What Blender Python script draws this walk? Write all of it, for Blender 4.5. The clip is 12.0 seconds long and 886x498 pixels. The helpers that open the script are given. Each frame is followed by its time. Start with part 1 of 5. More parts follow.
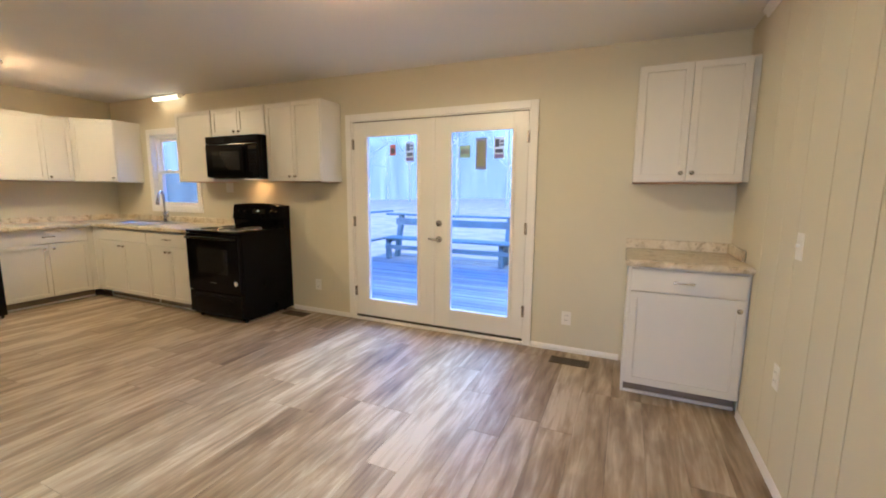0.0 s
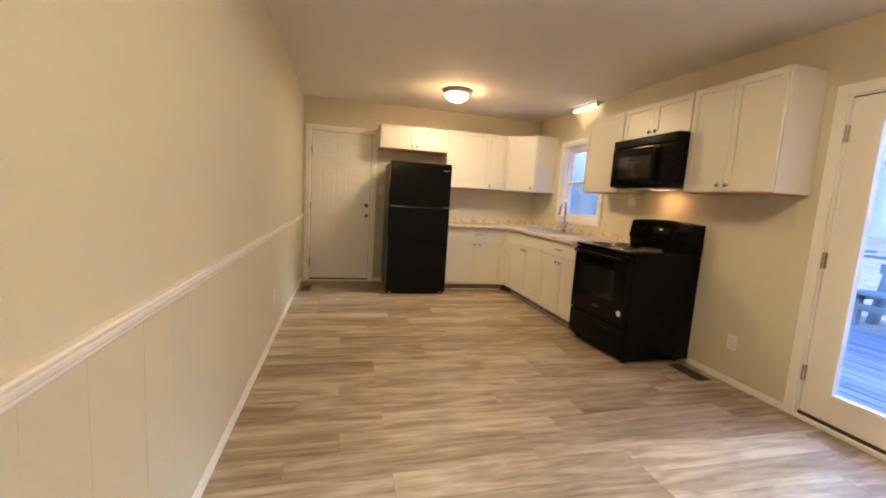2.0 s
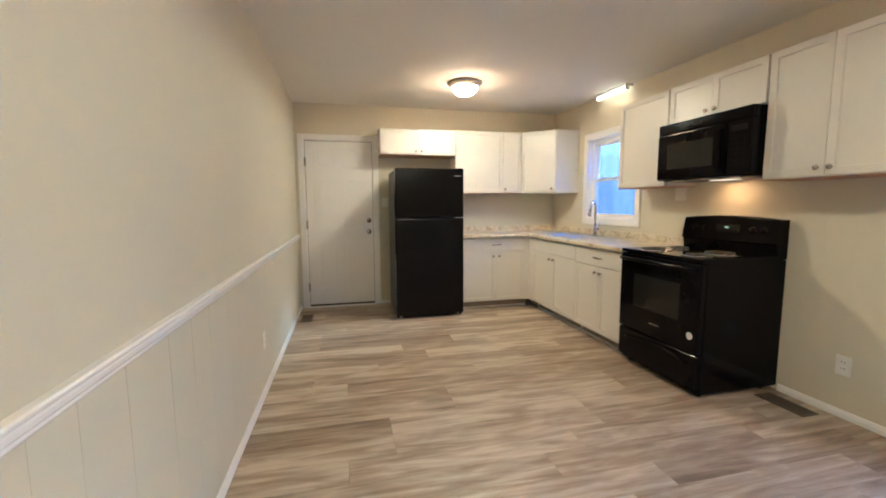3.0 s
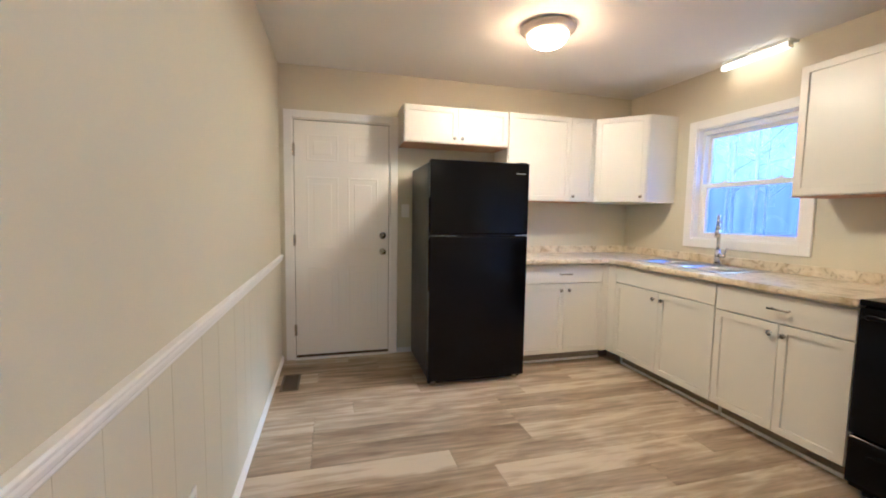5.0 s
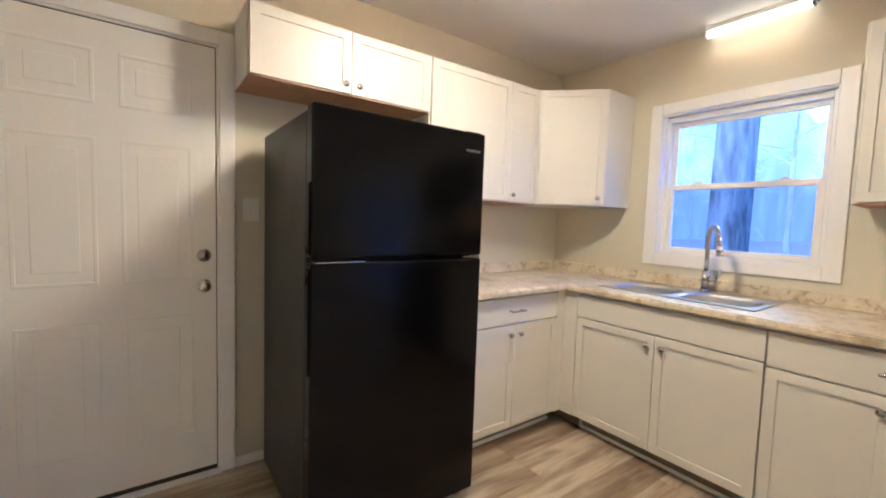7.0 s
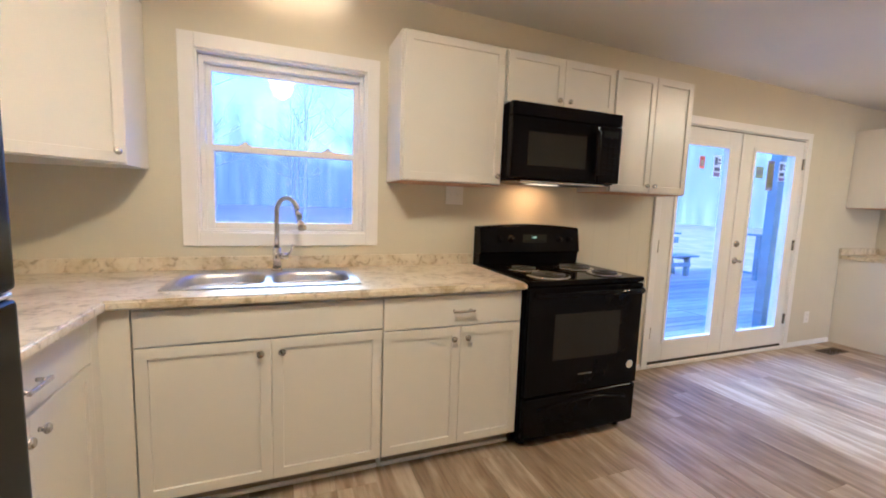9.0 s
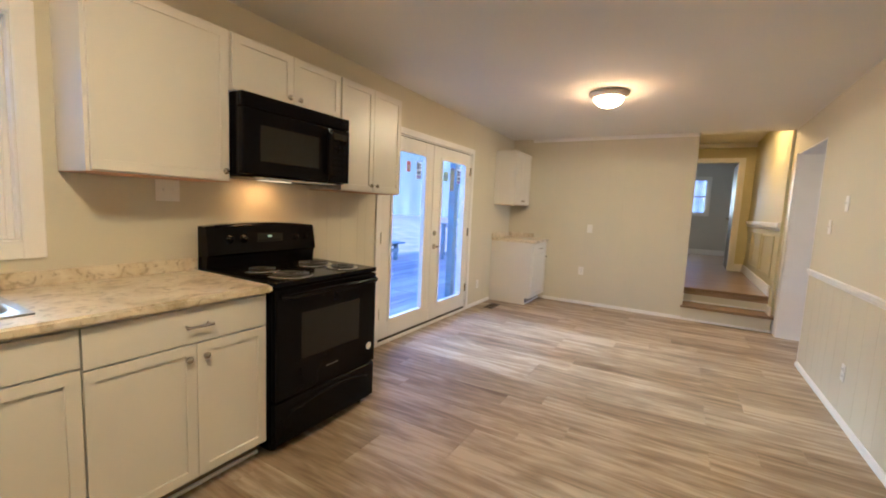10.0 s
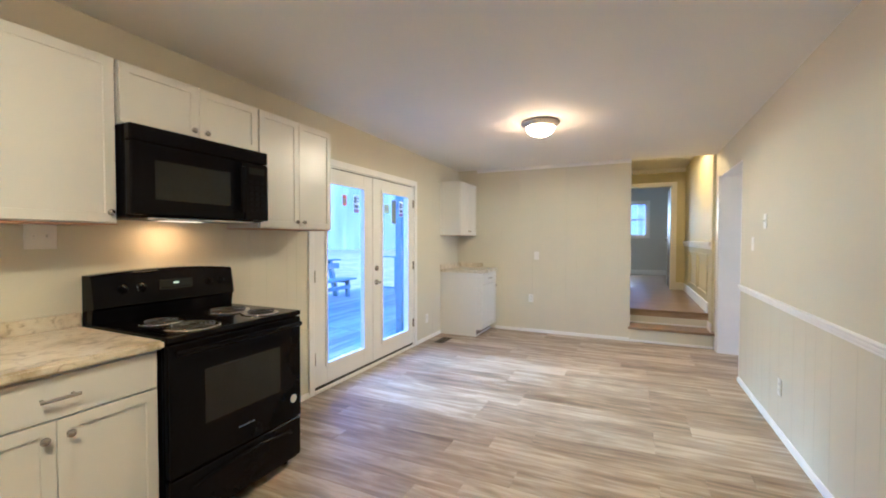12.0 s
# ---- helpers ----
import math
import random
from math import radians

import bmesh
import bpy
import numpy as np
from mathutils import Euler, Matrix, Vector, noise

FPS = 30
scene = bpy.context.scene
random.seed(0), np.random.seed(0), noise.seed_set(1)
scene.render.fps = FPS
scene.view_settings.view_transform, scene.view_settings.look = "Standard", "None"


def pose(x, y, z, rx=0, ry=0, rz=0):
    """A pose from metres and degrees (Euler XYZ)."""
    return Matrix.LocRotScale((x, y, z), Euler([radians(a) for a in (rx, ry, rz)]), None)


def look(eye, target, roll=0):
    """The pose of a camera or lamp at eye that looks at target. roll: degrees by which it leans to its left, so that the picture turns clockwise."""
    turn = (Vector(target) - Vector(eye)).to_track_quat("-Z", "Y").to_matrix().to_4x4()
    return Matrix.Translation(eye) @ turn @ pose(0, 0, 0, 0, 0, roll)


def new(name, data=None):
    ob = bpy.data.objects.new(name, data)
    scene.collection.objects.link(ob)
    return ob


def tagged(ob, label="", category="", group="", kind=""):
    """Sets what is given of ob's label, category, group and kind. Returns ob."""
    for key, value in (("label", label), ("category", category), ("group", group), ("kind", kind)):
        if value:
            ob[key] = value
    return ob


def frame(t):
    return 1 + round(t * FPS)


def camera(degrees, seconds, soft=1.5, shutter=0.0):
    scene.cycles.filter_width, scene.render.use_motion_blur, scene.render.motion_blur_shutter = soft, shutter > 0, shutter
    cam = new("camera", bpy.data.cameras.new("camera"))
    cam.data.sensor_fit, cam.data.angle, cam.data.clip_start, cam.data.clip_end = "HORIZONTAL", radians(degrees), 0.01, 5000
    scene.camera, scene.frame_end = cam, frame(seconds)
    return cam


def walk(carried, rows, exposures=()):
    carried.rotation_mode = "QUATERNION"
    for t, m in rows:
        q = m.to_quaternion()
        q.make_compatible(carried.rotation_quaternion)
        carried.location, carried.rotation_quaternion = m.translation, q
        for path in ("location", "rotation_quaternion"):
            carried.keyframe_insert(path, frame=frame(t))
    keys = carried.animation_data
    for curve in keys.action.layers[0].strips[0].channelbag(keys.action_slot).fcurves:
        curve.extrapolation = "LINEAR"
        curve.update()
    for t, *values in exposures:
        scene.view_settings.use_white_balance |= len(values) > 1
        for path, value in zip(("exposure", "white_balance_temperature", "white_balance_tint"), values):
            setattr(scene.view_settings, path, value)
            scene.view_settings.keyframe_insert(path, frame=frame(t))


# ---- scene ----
cam = camera(94.8, 12.0, soft=1.9)
PATH = [
    (0, (0.368, -0.005, 1.336), (-0.44, 1.802, 1.052), 0.4),
    (0.5, (0.293, 0.139, 1.26), (-0.959, 1.682, 1.033), 1.2),
    (1, (0.084, 0.286, 1.257), (-1.532, 1.443, 1.043), 1.4),
    (1.5, (-0.099, 0.394, 1.257), (-1.937, 1.137, 0.991), 1.6),
    (2, (-0.304, 0.531, 1.256), (-2.228, 1.018, 1.007), 3.6),
    (2.5, (-0.612, 0.586, 1.254), (-2.552, 1.026, 1.047), 2.3),
    (3, (-0.936, 0.568, 1.273), (-2.87, 1.03, 1.057), -0.3),
    (3.2, (-1.063, 0.583, 1.262), (-3.010, 0.996, 1.066), 0.0),
    (4.8, (-2.353, 0.426, 1.262), (-4.277, 0.934, 1.072), 1.0),
    (5, (-2.514, 0.424, 1.27), (-4.437, 0.947, 1.106), 0.9),
    (5.5, (-2.893, 0.425, 1.258), (-4.753, 1.137, 1.081), 1.2),
    (6, (-3.275, 0.459, 1.268), (-5.063, 1.332, 1.072), 1.7),
    (6.5, (-3.647, 0.56, 1.284), (-5.394, 1.524, 1.151), 3.1),
    (6.7, (-3.777, 0.596, 1.285), (-5.472, 1.651, 1.155), 2.5),
    (8.3, (-4.749, 0.88, 1.278), (-5.259, 2.803, 1.065), 1.9),
    (8.5, (-4.863, 0.926, 1.3), (-4.884, 2.91, 1.047), 1.5),
    (9, (-4.938, 1.006, 1.298), (-4.213, 2.857, 1.078), 2.0),
    (9.5, (-5.005, 1.072, 1.324), (-3.77, 2.634, 1.135), 0.5),
    (10, (-5.069, 1.036, 1.337), (-3.352, 2.039, 1.128), 2.6),
    (10.5, (-5.15, 0.988, 1.342), (-3.248, 1.564, 1.118), 3.5),
    (11, (-5.114, 0.949, 1.342), (-3.166, 1.352, 1.133), 3.2),
    (11.5, (-4.983, 0.966, 1.348), (-3.055, 1.481, 1.208), 1.4),
    (12, (-4.855, 0.944, 1.347), (-3.041, 1.783, 1.298), 0.1),
]
EXPOSURES = [(0.0, 2.14, 4330, -5), (0.5, 2.14, 4330, -5), (1.0, 2.14, 4250, -5), (1.5, 2.17, 4600, -3), (2.0, 2.26, 4700, -2), (2.5, 2.35, 4200, -4), (3.0, 2.45, 3880, -4), (5.0, 2.52, 3850, 0), (6.5, 2.40, 3880, 1), (8.5, 2.60, 3800, 2), (9.5, 2.15, 4250, 0), (10.0, 2.2, 4300, -3), (10.5, 2.38, 3980, -4), (12.0, 2.52, 3800, -5)]
walk(cam, [(t, look(eye, target, roll)) for t, eye, target, roll in PATH], EXPOSURES)

# ---- daylight and lamps ----
SKY = 0.14
world = bpy.data.worlds.new("world")
scene.world = world
world.use_nodes = True
wn = world.node_tree.nodes
sky = wn.new("ShaderNodeTexSky")
sky.sky_type = 'NISHITA'
sky.sun_disc = False
sky.sun_elevation, sky.sun_rotation = radians(28), radians(180)
sky.air_density, sky.dust_density, sky.ozone_density = 1.3, 0.4, 5.0
wn["Background"].inputs["Strength"].default_value = SKY
haze = wn.new("ShaderNodeMixRGB")
haze.blend_type = 'MULTIPLY'
haze.inputs["Fac"].default_value = 1.0
haze.inputs["Color2"].default_value = (0.98, 0.74, 0.97, 1)
world.node_tree.links.new(sky.outputs["Color"], haze.inputs["Color1"])
world.node_tree.links.new(haze.outputs["Color"], wn["Background"].inputs["Color"])
sun = new("sun", bpy.data.lights.new("sun", 'SUN'))
sun.data.energy, sun.data.angle, sun.data.color = 0.5, radians(15), (1.0, 0.95, 0.88)
sun.matrix_world = look((0, 0, 30), (0, -12, 23.6))

WARM = (1.0, 0.68, 0.32)


def lamp(name, energy, colour, radius, place):
    """The light that a ceiling lamp's bowl throws down into the room."""
    ob = new(name, bpy.data.lights.new(name, 'SPOT'))
    ob.data.energy, ob.data.color, ob.data.shadow_soft_size = energy, colour, radius
    ob.data.spot_size, ob.data.spot_blend = radians(178), 0.12
    ob.location = place
    return ob


def bowl_light(name, energy, colour, place):
    """The stronger downward share of a flat lit bowl."""
    ob = new(name, bpy.data.lights.new(name, 'AREA'))
    ob.data.shape, ob.data.size = 'DISK', 0.20
    ob.data.energy, ob.data.color = energy, colour
    ob.location = place
    return ob


DOME_K, DOME_D = (-4.95, 1.757), (-1.04, 1.72)


def ceil_z(x):
    return 2.40 + (1.058 - x) * 0.0125


lamp("bulb_kitchen", 6.1, WARM, 0.07, (*DOME_K, ceil_z(DOME_K[0]) - 0.175))
bowl_light("bowl_kitchen", 2.6, WARM, (*DOME_K, ceil_z(DOME_K[0]) - 0.155))
lamp("bulb_dining", 6.5, WARM, 0.07, (*DOME_D, ceil_z(DOME_D[0]) - 0.175))
bowl_light("bowl_dining", 2.8, WARM, (*DOME_D, ceil_z(DOME_D[0]) - 0.155))
lamp("bulb_hall", 13, (1.0, 0.50, 0.15), 0.07, (1.75, 0.55, 2.60))
tube = new("tube_light_glow", bpy.data.lights.new("tube_light_glow", 'AREA'))
tube.data.shape, tube.data.size, tube.data.size_y = 'RECTANGLE', 0.44, 0.03
tube.data.energy, tube.data.color = 0.14, (1.0, 0.50, 0.20)
tube.matrix_world = look((-4.85, 3.345, 2.385), (-4.85, 3.2, 1.0))
room = new("bedroom_window_daylight", bpy.data.lights.new("bedroom_window_daylight", 'AREA'))
room.data.shape, room.data.size, room.data.size_y = 'RECTANGLE', 0.55, 0.80
room.data.energy, room.data.color = 7.0, (1.0, 0.80, 0.60)
room.matrix_world = look((7.44, 1.43, 1.88), (5.4, 1.0, 1.2))
def opening_fill(name, energy, wide, high, place, target, colour=(0.12, 0.28, 1.0)):
    """An added area lamp that shines in through an opening, dusk-sky blue by default."""
    ob = new(name, bpy.data.lights.new(name, 'AREA'))
    ob.data.shape, ob.data.size, ob.data.size_y = 'RECTANGLE', wide, high
    ob.data.energy, ob.data.color = energy, colour
    ob.matrix_world = look(place, target)


# stands in for the sky's light, outside and above the door's view
opening_fill("patio_door_daylight", 56.0, 6.00, 2.40, (-1.26, 6.00, 4.30), (-1.26, 2.40, 0.60))
# added fill lamp in the unseen south room, brightens the jamb
opening_fill("south_room_fill", 12.0, 1.90, 1.00, (0.0, -3.66, 1.45), (0.0, 0.0, 1.0), (1.0, 0.70, 0.44))
hood = new("cooktop_glow", bpy.data.lights.new("cooktop_glow", 'AREA'))
hood.data.shape, hood.data.size, hood.data.size_y = 'RECTANGLE', 0.14, 0.06
hood.data.energy, hood.data.color = 0.34, (1.0, 0.40, 0.10)
hood.matrix_world = look((-3.40, 3.27, 1.437), (-3.40, 3.30, 0.9))

# ---- materials ----


def surface(name, colour, rough=0.5, metal=0.0, vary=0.06, scale=4.0, bump=0.0, bump_scale=60.0, stretch=(1, 1, 1), coat=0.0, spec=0.5, rough_vary=0.08):
    """Paint, plastic, metal: a base colour with broad and fine variation and slight relief."""
    m = bpy.data.materials.new(name)
    m.use_nodes = True
    n, l = m.node_tree.nodes, m.node_tree.links
    b = n["Principled BSDF"]
    tc, mp = n.new("ShaderNodeTexCoord"), n.new("ShaderNodeMapping")
    mp.inputs["Scale"].default_value = stretch
    l.new(tc.outputs["Object"], mp.inputs["Vector"])
    n1, n2 = n.new("ShaderNodeTexNoise"), n.new("ShaderNodeTexNoise")
    n1.inputs["Scale"].default_value, n1.inputs["Detail"].default_value = scale, 4
    n2.inputs["Scale"].default_value, n2.inputs["Detail"].default_value = bump_scale, 3
    l.new(mp.outputs["Vector"], n1.inputs["Vector"])
    l.new(mp.outputs["Vector"], n2.inputs["Vector"])
    add = n.new("ShaderNodeMath")
    add.operation = 'MULTIPLY_ADD'
    add.inputs[1].default_value = 0.35
    l.new(n2.outputs["Fac"], add.inputs[0])
    l.new(n1.outputs["Fac"], add.inputs[2])
    ramp = n.new("ShaderNodeValToRGB")
    ramp.color_ramp.elements[0].position, ramp.color_ramp.elements[1].position = 0.4, 0.95
    ramp.color_ramp.elements[0].color = (*[c * (1 - vary) for c in colour], 1)
    ramp.color_ramp.elements[1].color = (*[min(1, c * (1 + vary)) for c in colour], 1)
    l.new(add.outputs[0], ramp.inputs["Fac"])
    l.new(ramp.outputs["Color"], b.inputs["Base Color"])
    rr = n.new("ShaderNodeMapRange")
    rr.inputs["To Min"].default_value, rr.inputs["To Max"].default_value = max(0.02, rough - rough_vary), min(1, rough + rough_vary)
    l.new(n1.outputs["Fac"], rr.inputs["Value"])
    l.new(rr.outputs["Result"], b.inputs["Roughness"])
    b.inputs["Metallic"].default_value = metal
    b.inputs["Specular IOR Level"].default_value = spec
    b.inputs["Coat Weight"].default_value = coat
    if bump:
        bp = n.new("ShaderNodeBump")
        bp.inputs["Strength"].default_value, bp.inputs["Distance"].default_value = bump, 0.002
        l.new(n2.outputs["Fac"], bp.inputs["Height"])
        l.new(bp.outputs["Normal"], b.inputs["Normal"])
    return m


def ramp_stops(node, stops):
    """Set a colour ramp's stops."""
    els = node.color_ramp.elements
    while len(els) < len(stops):
        els.new(0.5)
    for e, (p, c) in zip(els, stops):
        e.position, e.color = p, (*c, 1)


def plank_material(name, dark, mid, light, rough, per_object=True, along='Y', gain=1.0, blotch=0.0, spread=(-0.07, 0.23), lows=(0.36, 0.60, 0.90)):
    """Streaky wood-look boards: every board its own tone and grain."""
    m = bpy.data.materials.new(name)
    m.use_nodes = True
    n, l = m.node_tree.nodes, m.node_tree.links
    b = n["Principled BSDF"]
    tc, mp = n.new("ShaderNodeTexCoord"), n.new("ShaderNodeMapping")
    mp.inputs["Scale"].default_value = (1, 0.09, 1) if along == 'Y' else (0.09, 1, 1)
    info = n.new("ShaderNodeObjectInfo")
    geo = n.new("ShaderNodeNewGeometry")
    rnd = info.outputs["Random"] if per_object else geo.outputs["Random Per Island"]
    comb, off = n.new("ShaderNodeCombineXYZ"), n.new("ShaderNodeMath")
    off.operation, off.inputs[1].default_value = 'MULTIPLY', 37.0
    l.new(rnd, off.inputs[0])
    for k in range(3):
        l.new(off.outputs[0], comb.inputs[k])
    l.new(comb.outputs[0], mp.inputs["Location"])
    l.new(tc.outputs["Object"], mp.inputs["Vector"])
    fine, broad, knots = n.new("ShaderNodeTexNoise"), n.new("ShaderNodeTexNoise"), n.new("ShaderNodeTexNoise")
    wide = n.new("ShaderNodeMapping")
    wide.inputs["Scale"].default_value = (1, 0.28, 1) if along == 'Y' else (0.28, 1, 1)
    l.new(comb.outputs[0], wide.inputs["Location"])
    l.new(tc.outputs["Object"], wide.inputs["Vector"])
    for q, s, d, dist, way in ((fine, 44, 5, 0.7, mp), (broad, 12, 4, 1.2, mp), (knots, 9.0, 4, 0.8, wide)):
        q.inputs["Scale"].default_value, q.inputs["Detail"].default_value, q.inputs["Distortion"].default_value = s, d, dist
        l.new(way.outputs["Vector"], q.inputs["Vector"])
    mix = n.new("ShaderNodeMath")
    mix.operation, mix.inputs[1].default_value = 'MULTIPLY_ADD', 0.36
    l.new(fine.outputs["Fac"], mix.inputs[0])
    half = n.new("ShaderNodeMath")
    half.operation, half.inputs[1].default_value = 'MULTIPLY_ADD', 0.55 * gain
    l.new(broad.outputs["Fac"], half.inputs[0])
    tone = n.new("ShaderNodeMapRange")
    tone.inputs["To Min"].default_value, tone.inputs["To Max"].default_value = spread
    l.new(rnd, tone.inputs["Value"])
    l.new(tone.outputs["Result"], half.inputs[2])
    l.new(half.outputs[0], mix.inputs[2])
    ramp = n.new("ShaderNodeValToRGB")
    ramp_stops(ramp, ((lows[0], dark), (lows[1], mid), (lows[2], light)))
    cloud = n.new("ShaderNodeMath")
    cloud.operation, cloud.inputs[1].default_value = 'MULTIPLY_ADD', blotch
    l.new(knots.outputs["Fac"], cloud.inputs[0])
    l.new(mix.outputs[0], cloud.inputs[2])
    l.new(cloud.outputs[0], ramp.inputs["Fac"])
    l.new(ramp.outputs["Color"], b.inputs["Base Color"])
    rr = n.new("ShaderNodeMapRange")
    rr.inputs["To Min"].default_value, rr.inputs["To Max"].default_value = rough - 0.06, rough + 0.10
    l.new(fine.outputs["Fac"], rr.inputs["Value"])
    l.new(rr.outputs["Result"], b.inputs["Roughness"])
    b.inputs["Specular IOR Level"].default_value = 0.5
    bp = n.new("ShaderNodeBump")
    bp.inputs["Strength"].default_value, bp.inputs["Distance"].default_value = 0.25, 0.001
    l.new(fine.outputs["Fac"], bp.inputs["Height"])
    l.new(bp.outputs["Normal"], b.inputs["Normal"])
    return m


def laminate_material():
    """Beige stone-look laminate with grey-brown clouds and flecks."""
    m = bpy.data.materials.new("stone_laminate")
    m.use_nodes = True
    n, l = m.node_tree.nodes, m.node_tree.links
    b = n["Principled BSDF"]
    tc = n.new("ShaderNodeTexCoord")
    cloud, vein, fleck = n.new("ShaderNodeTexNoise"), n.new("ShaderNodeTexNoise"), n.new("ShaderNodeTexVoronoi")
    cloud.inputs["Scale"].default_value, cloud.inputs["Detail"].default_value, cloud.inputs["Distortion"].default_value = 7, 6, 0.8
    vein.inputs["Scale"].default_value, vein.inputs["Detail"].default_value, vein.inputs["Distortion"].default_value = 22, 5, 1.4
    fleck.inputs["Scale"].default_value = 90
    for q in (cloud, vein, fleck):
        l.new(tc.outputs["Object"], q.inputs["Vector"])
    r1, r2 = n.new("ShaderNodeValToRGB"), n.new("ShaderNodeValToRGB")
    ramp_stops(r1, ((0.30, (0.44, 0.37, 0.22)), (0.44, (0.66, 0.59, 0.43)), (0.62, (0.74, 0.68, 0.54))))
    ramp_stops(r2, ((0.32, (0.30, 0.24, 0.13)), (0.44, (0.84, 0.78, 0.68)), (0.58, (0.95, 0.93, 0.88))))
    l.new(cloud.outputs["Fac"], r1.inputs["Fac"])
    l.new(vein.outputs["Fac"], r2.inputs["Fac"])
    mx = n.new("ShaderNodeMixRGB")
    mx.blend_type, mx.inputs["Fac"].default_value = 'MULTIPLY', 0.62
    l.new(r1.outputs["Color"], mx.inputs["Color1"])
    l.new(r2.outputs["Color"], mx.inputs["Color2"])
    br = n.new("ShaderNodeMixRGB")
    br.blend_type = 'MIX'
    fr = n.new("ShaderNodeValToRGB")
    ramp_stops(fr, ((0.10, (0.5, 0.5, 0.5)), (0.22, (0, 0, 0))))
    l.new(fleck.outputs["Distance"], fr.inputs["Fac"])
    l.new(fr.outputs["Color"], br.inputs["Fac"])
    l.new(mx.outputs["Color"], br.inputs["Color1"])
    br.inputs["Color2"].default_value = (0.70, 0.64, 0.53, 1)
    l.new(br.outputs["Color"], b.inputs["Base Color"])
    b.inputs["Roughness"].default_value = 0.30
    return m


def glow(name, colour, strength):
    m = bpy.data.materials.new(name)
    m.use_nodes = True
    b = m.node_tree.nodes["Principled BSDF"]
    b.inputs["Base Color"].default_value = (0.9, 0.87, 0.8, 1)
    b.inputs["Roughness"].default_value = 0.25
    b.inputs["Emission Color"].default_value = (*colour, 1)
    b.inputs["Emission Strength"].default_value = strength
    return m


def glass_material(name, colour=(1, 1, 1), rough=0.0):
    m = bpy.data.materials.new(name)
    m.use_nodes = True
    b = m.node_tree.nodes["Principled BSDF"]
    b.inputs["Base Color"].default_value = (*colour, 1)
    b.inputs["Roughness"].default_value = rough
    b.inputs["Transmission Weight"].default_value = 1.0
    b.inputs["IOR"].default_value = 1.45
    return m


WALL = surface("wall_paint", (0.615, 0.576, 0.436), 0.62, vary=0.03, scale=1.3, bump=0.12, bump_scale=220)
HALLPAINT = surface("hall_paint", (0.59, 0.55, 0.33), 0.6, vary=0.03, scale=1.3, bump=0.12, bump_scale=220)
GREYPAINT = surface("bedroom_paint", (0.55, 0.54, 0.50), 0.6, vary=0.03, scale=1.3, bump=0.1, bump_scale=220)
CEIL = surface("ceiling_paint", (0.80, 0.775, 0.72), 0.8, vary=0.025, scale=1.1, bump=0.25, bump_scale=120)
TRIM = surface("white_trim_paint", (0.80, 0.78, 0.74), 0.38, vary=0.025, scale=6, bump=0.06, bump_scale=90)
CAB = surface("white_cabinet_lacquer", (0.675, 0.645, 0.57), 0.36, vary=0.02, scale=3, bump=0.03, bump_scale=140)
CABIN = surface("cabinet_underside", (0.60, 0.48, 0.30), 0.6, vary=0.08, scale=8)
DOORP = surface("white_door_enamel", (0.78, 0.76, 0.71), 0.30, vary=0.02, scale=4, bump=0.12, bump_scale=70, stretch=(1, 1, 0.06))
BLACK = surface("black_gloss_enamel", (0.004, 0.004, 0.0045), 0.12, vary=0.2, scale=5, rough_vary=0.04, spec=0.09)
BLACKTEX = surface("black_textured_steel", (0.0018, 0.0018, 0.0021), 0.15, vary=0.2, scale=5, bump=0.03, bump_scale=420, spec=0.20, rough_vary=0.03)
FRIDGESIDE = surface("black_fridge_side", (0.026, 0.024, 0.022), 0.38, vary=0.2, scale=5, bump=0.3, bump_scale=420, spec=0.3)
BLACKGLASS = surface("black_oven_glass", (0.016, 0.0155, 0.013), 0.08, vary=0.15, scale=3, rough_vary=0.03, spec=0.3)
DARKPL = surface("dark_plastic", (0.012, 0.012, 0.013), 0.45, vary=0.2, spec=0.2)
KEYPAD = surface("black_keys", (0.006, 0.006, 0.007), 0.16, vary=0.2, spec=0.10)
STEEL = surface("brushed_steel", (0.52, 0.51, 0.49), 0.34, metal=1.0, vary=0.06, scale=8, bump=0.08, bump_scale=160, stretch=(1, 12, 1))
NICKEL = surface("satin_nickel", (0.60, 0.57, 0.52), 0.24, metal=1.0, vary=0.05, scale=20)
RIM = surface("lamp_rim_nickel", (0.66, 0.60, 0.50), 0.42, metal=0.65, vary=0.05, scale=20)
CHROME = surface("burner_chrome", (0.70, 0.68, 0.64), 0.16, metal=1.0, vary=0.08, scale=30)
COIL = surface("burner_coil", (0.04, 0.038, 0.036), 0.45, metal=0.6, vary=0.2, scale=30)
KICK = surface("toe_kick_board", (0.20, 0.165, 0.13), 0.6, vary=0.2, scale=9, stretch=(1, 6, 6))
DARKDOOR = surface("dark_brown_door", (0.045, 0.030, 0.020), 0.4, vary=0.2, scale=6, stretch=(1, 1, 0.1))
BRONZE = surface("brown_vent_metal", (0.10, 0.075, 0.055), 0.42, metal=0.5, vary=0.2, scale=20)
PLATE = surface("white_plate_plastic", (0.78, 0.76, 0.70), 0.35, vary=0.015)
# rubber of the sweep; its black also paints shade in door gaps
SWEEP_GAP = surface("sweep_rubber_and_gap", (0.03, 0.025, 0.02), 0.7, vary=0.2)
TREAD = plank_material("stair_tread_wood", (0.19, 0.125, 0.066), (0.33, 0.235, 0.140), (0.45, 0.34, 0.22), 0.35)
PLANK = plank_material("vinyl_plank", (0.138, 0.096, 0.054), (0.335, 0.260, 0.168), (0.530, 0.445, 0.320), 0.42, gain=1.35, blotch=0.52, spread=(-0.08, 0.12), lows=(0.52, 0.80, 1.05))
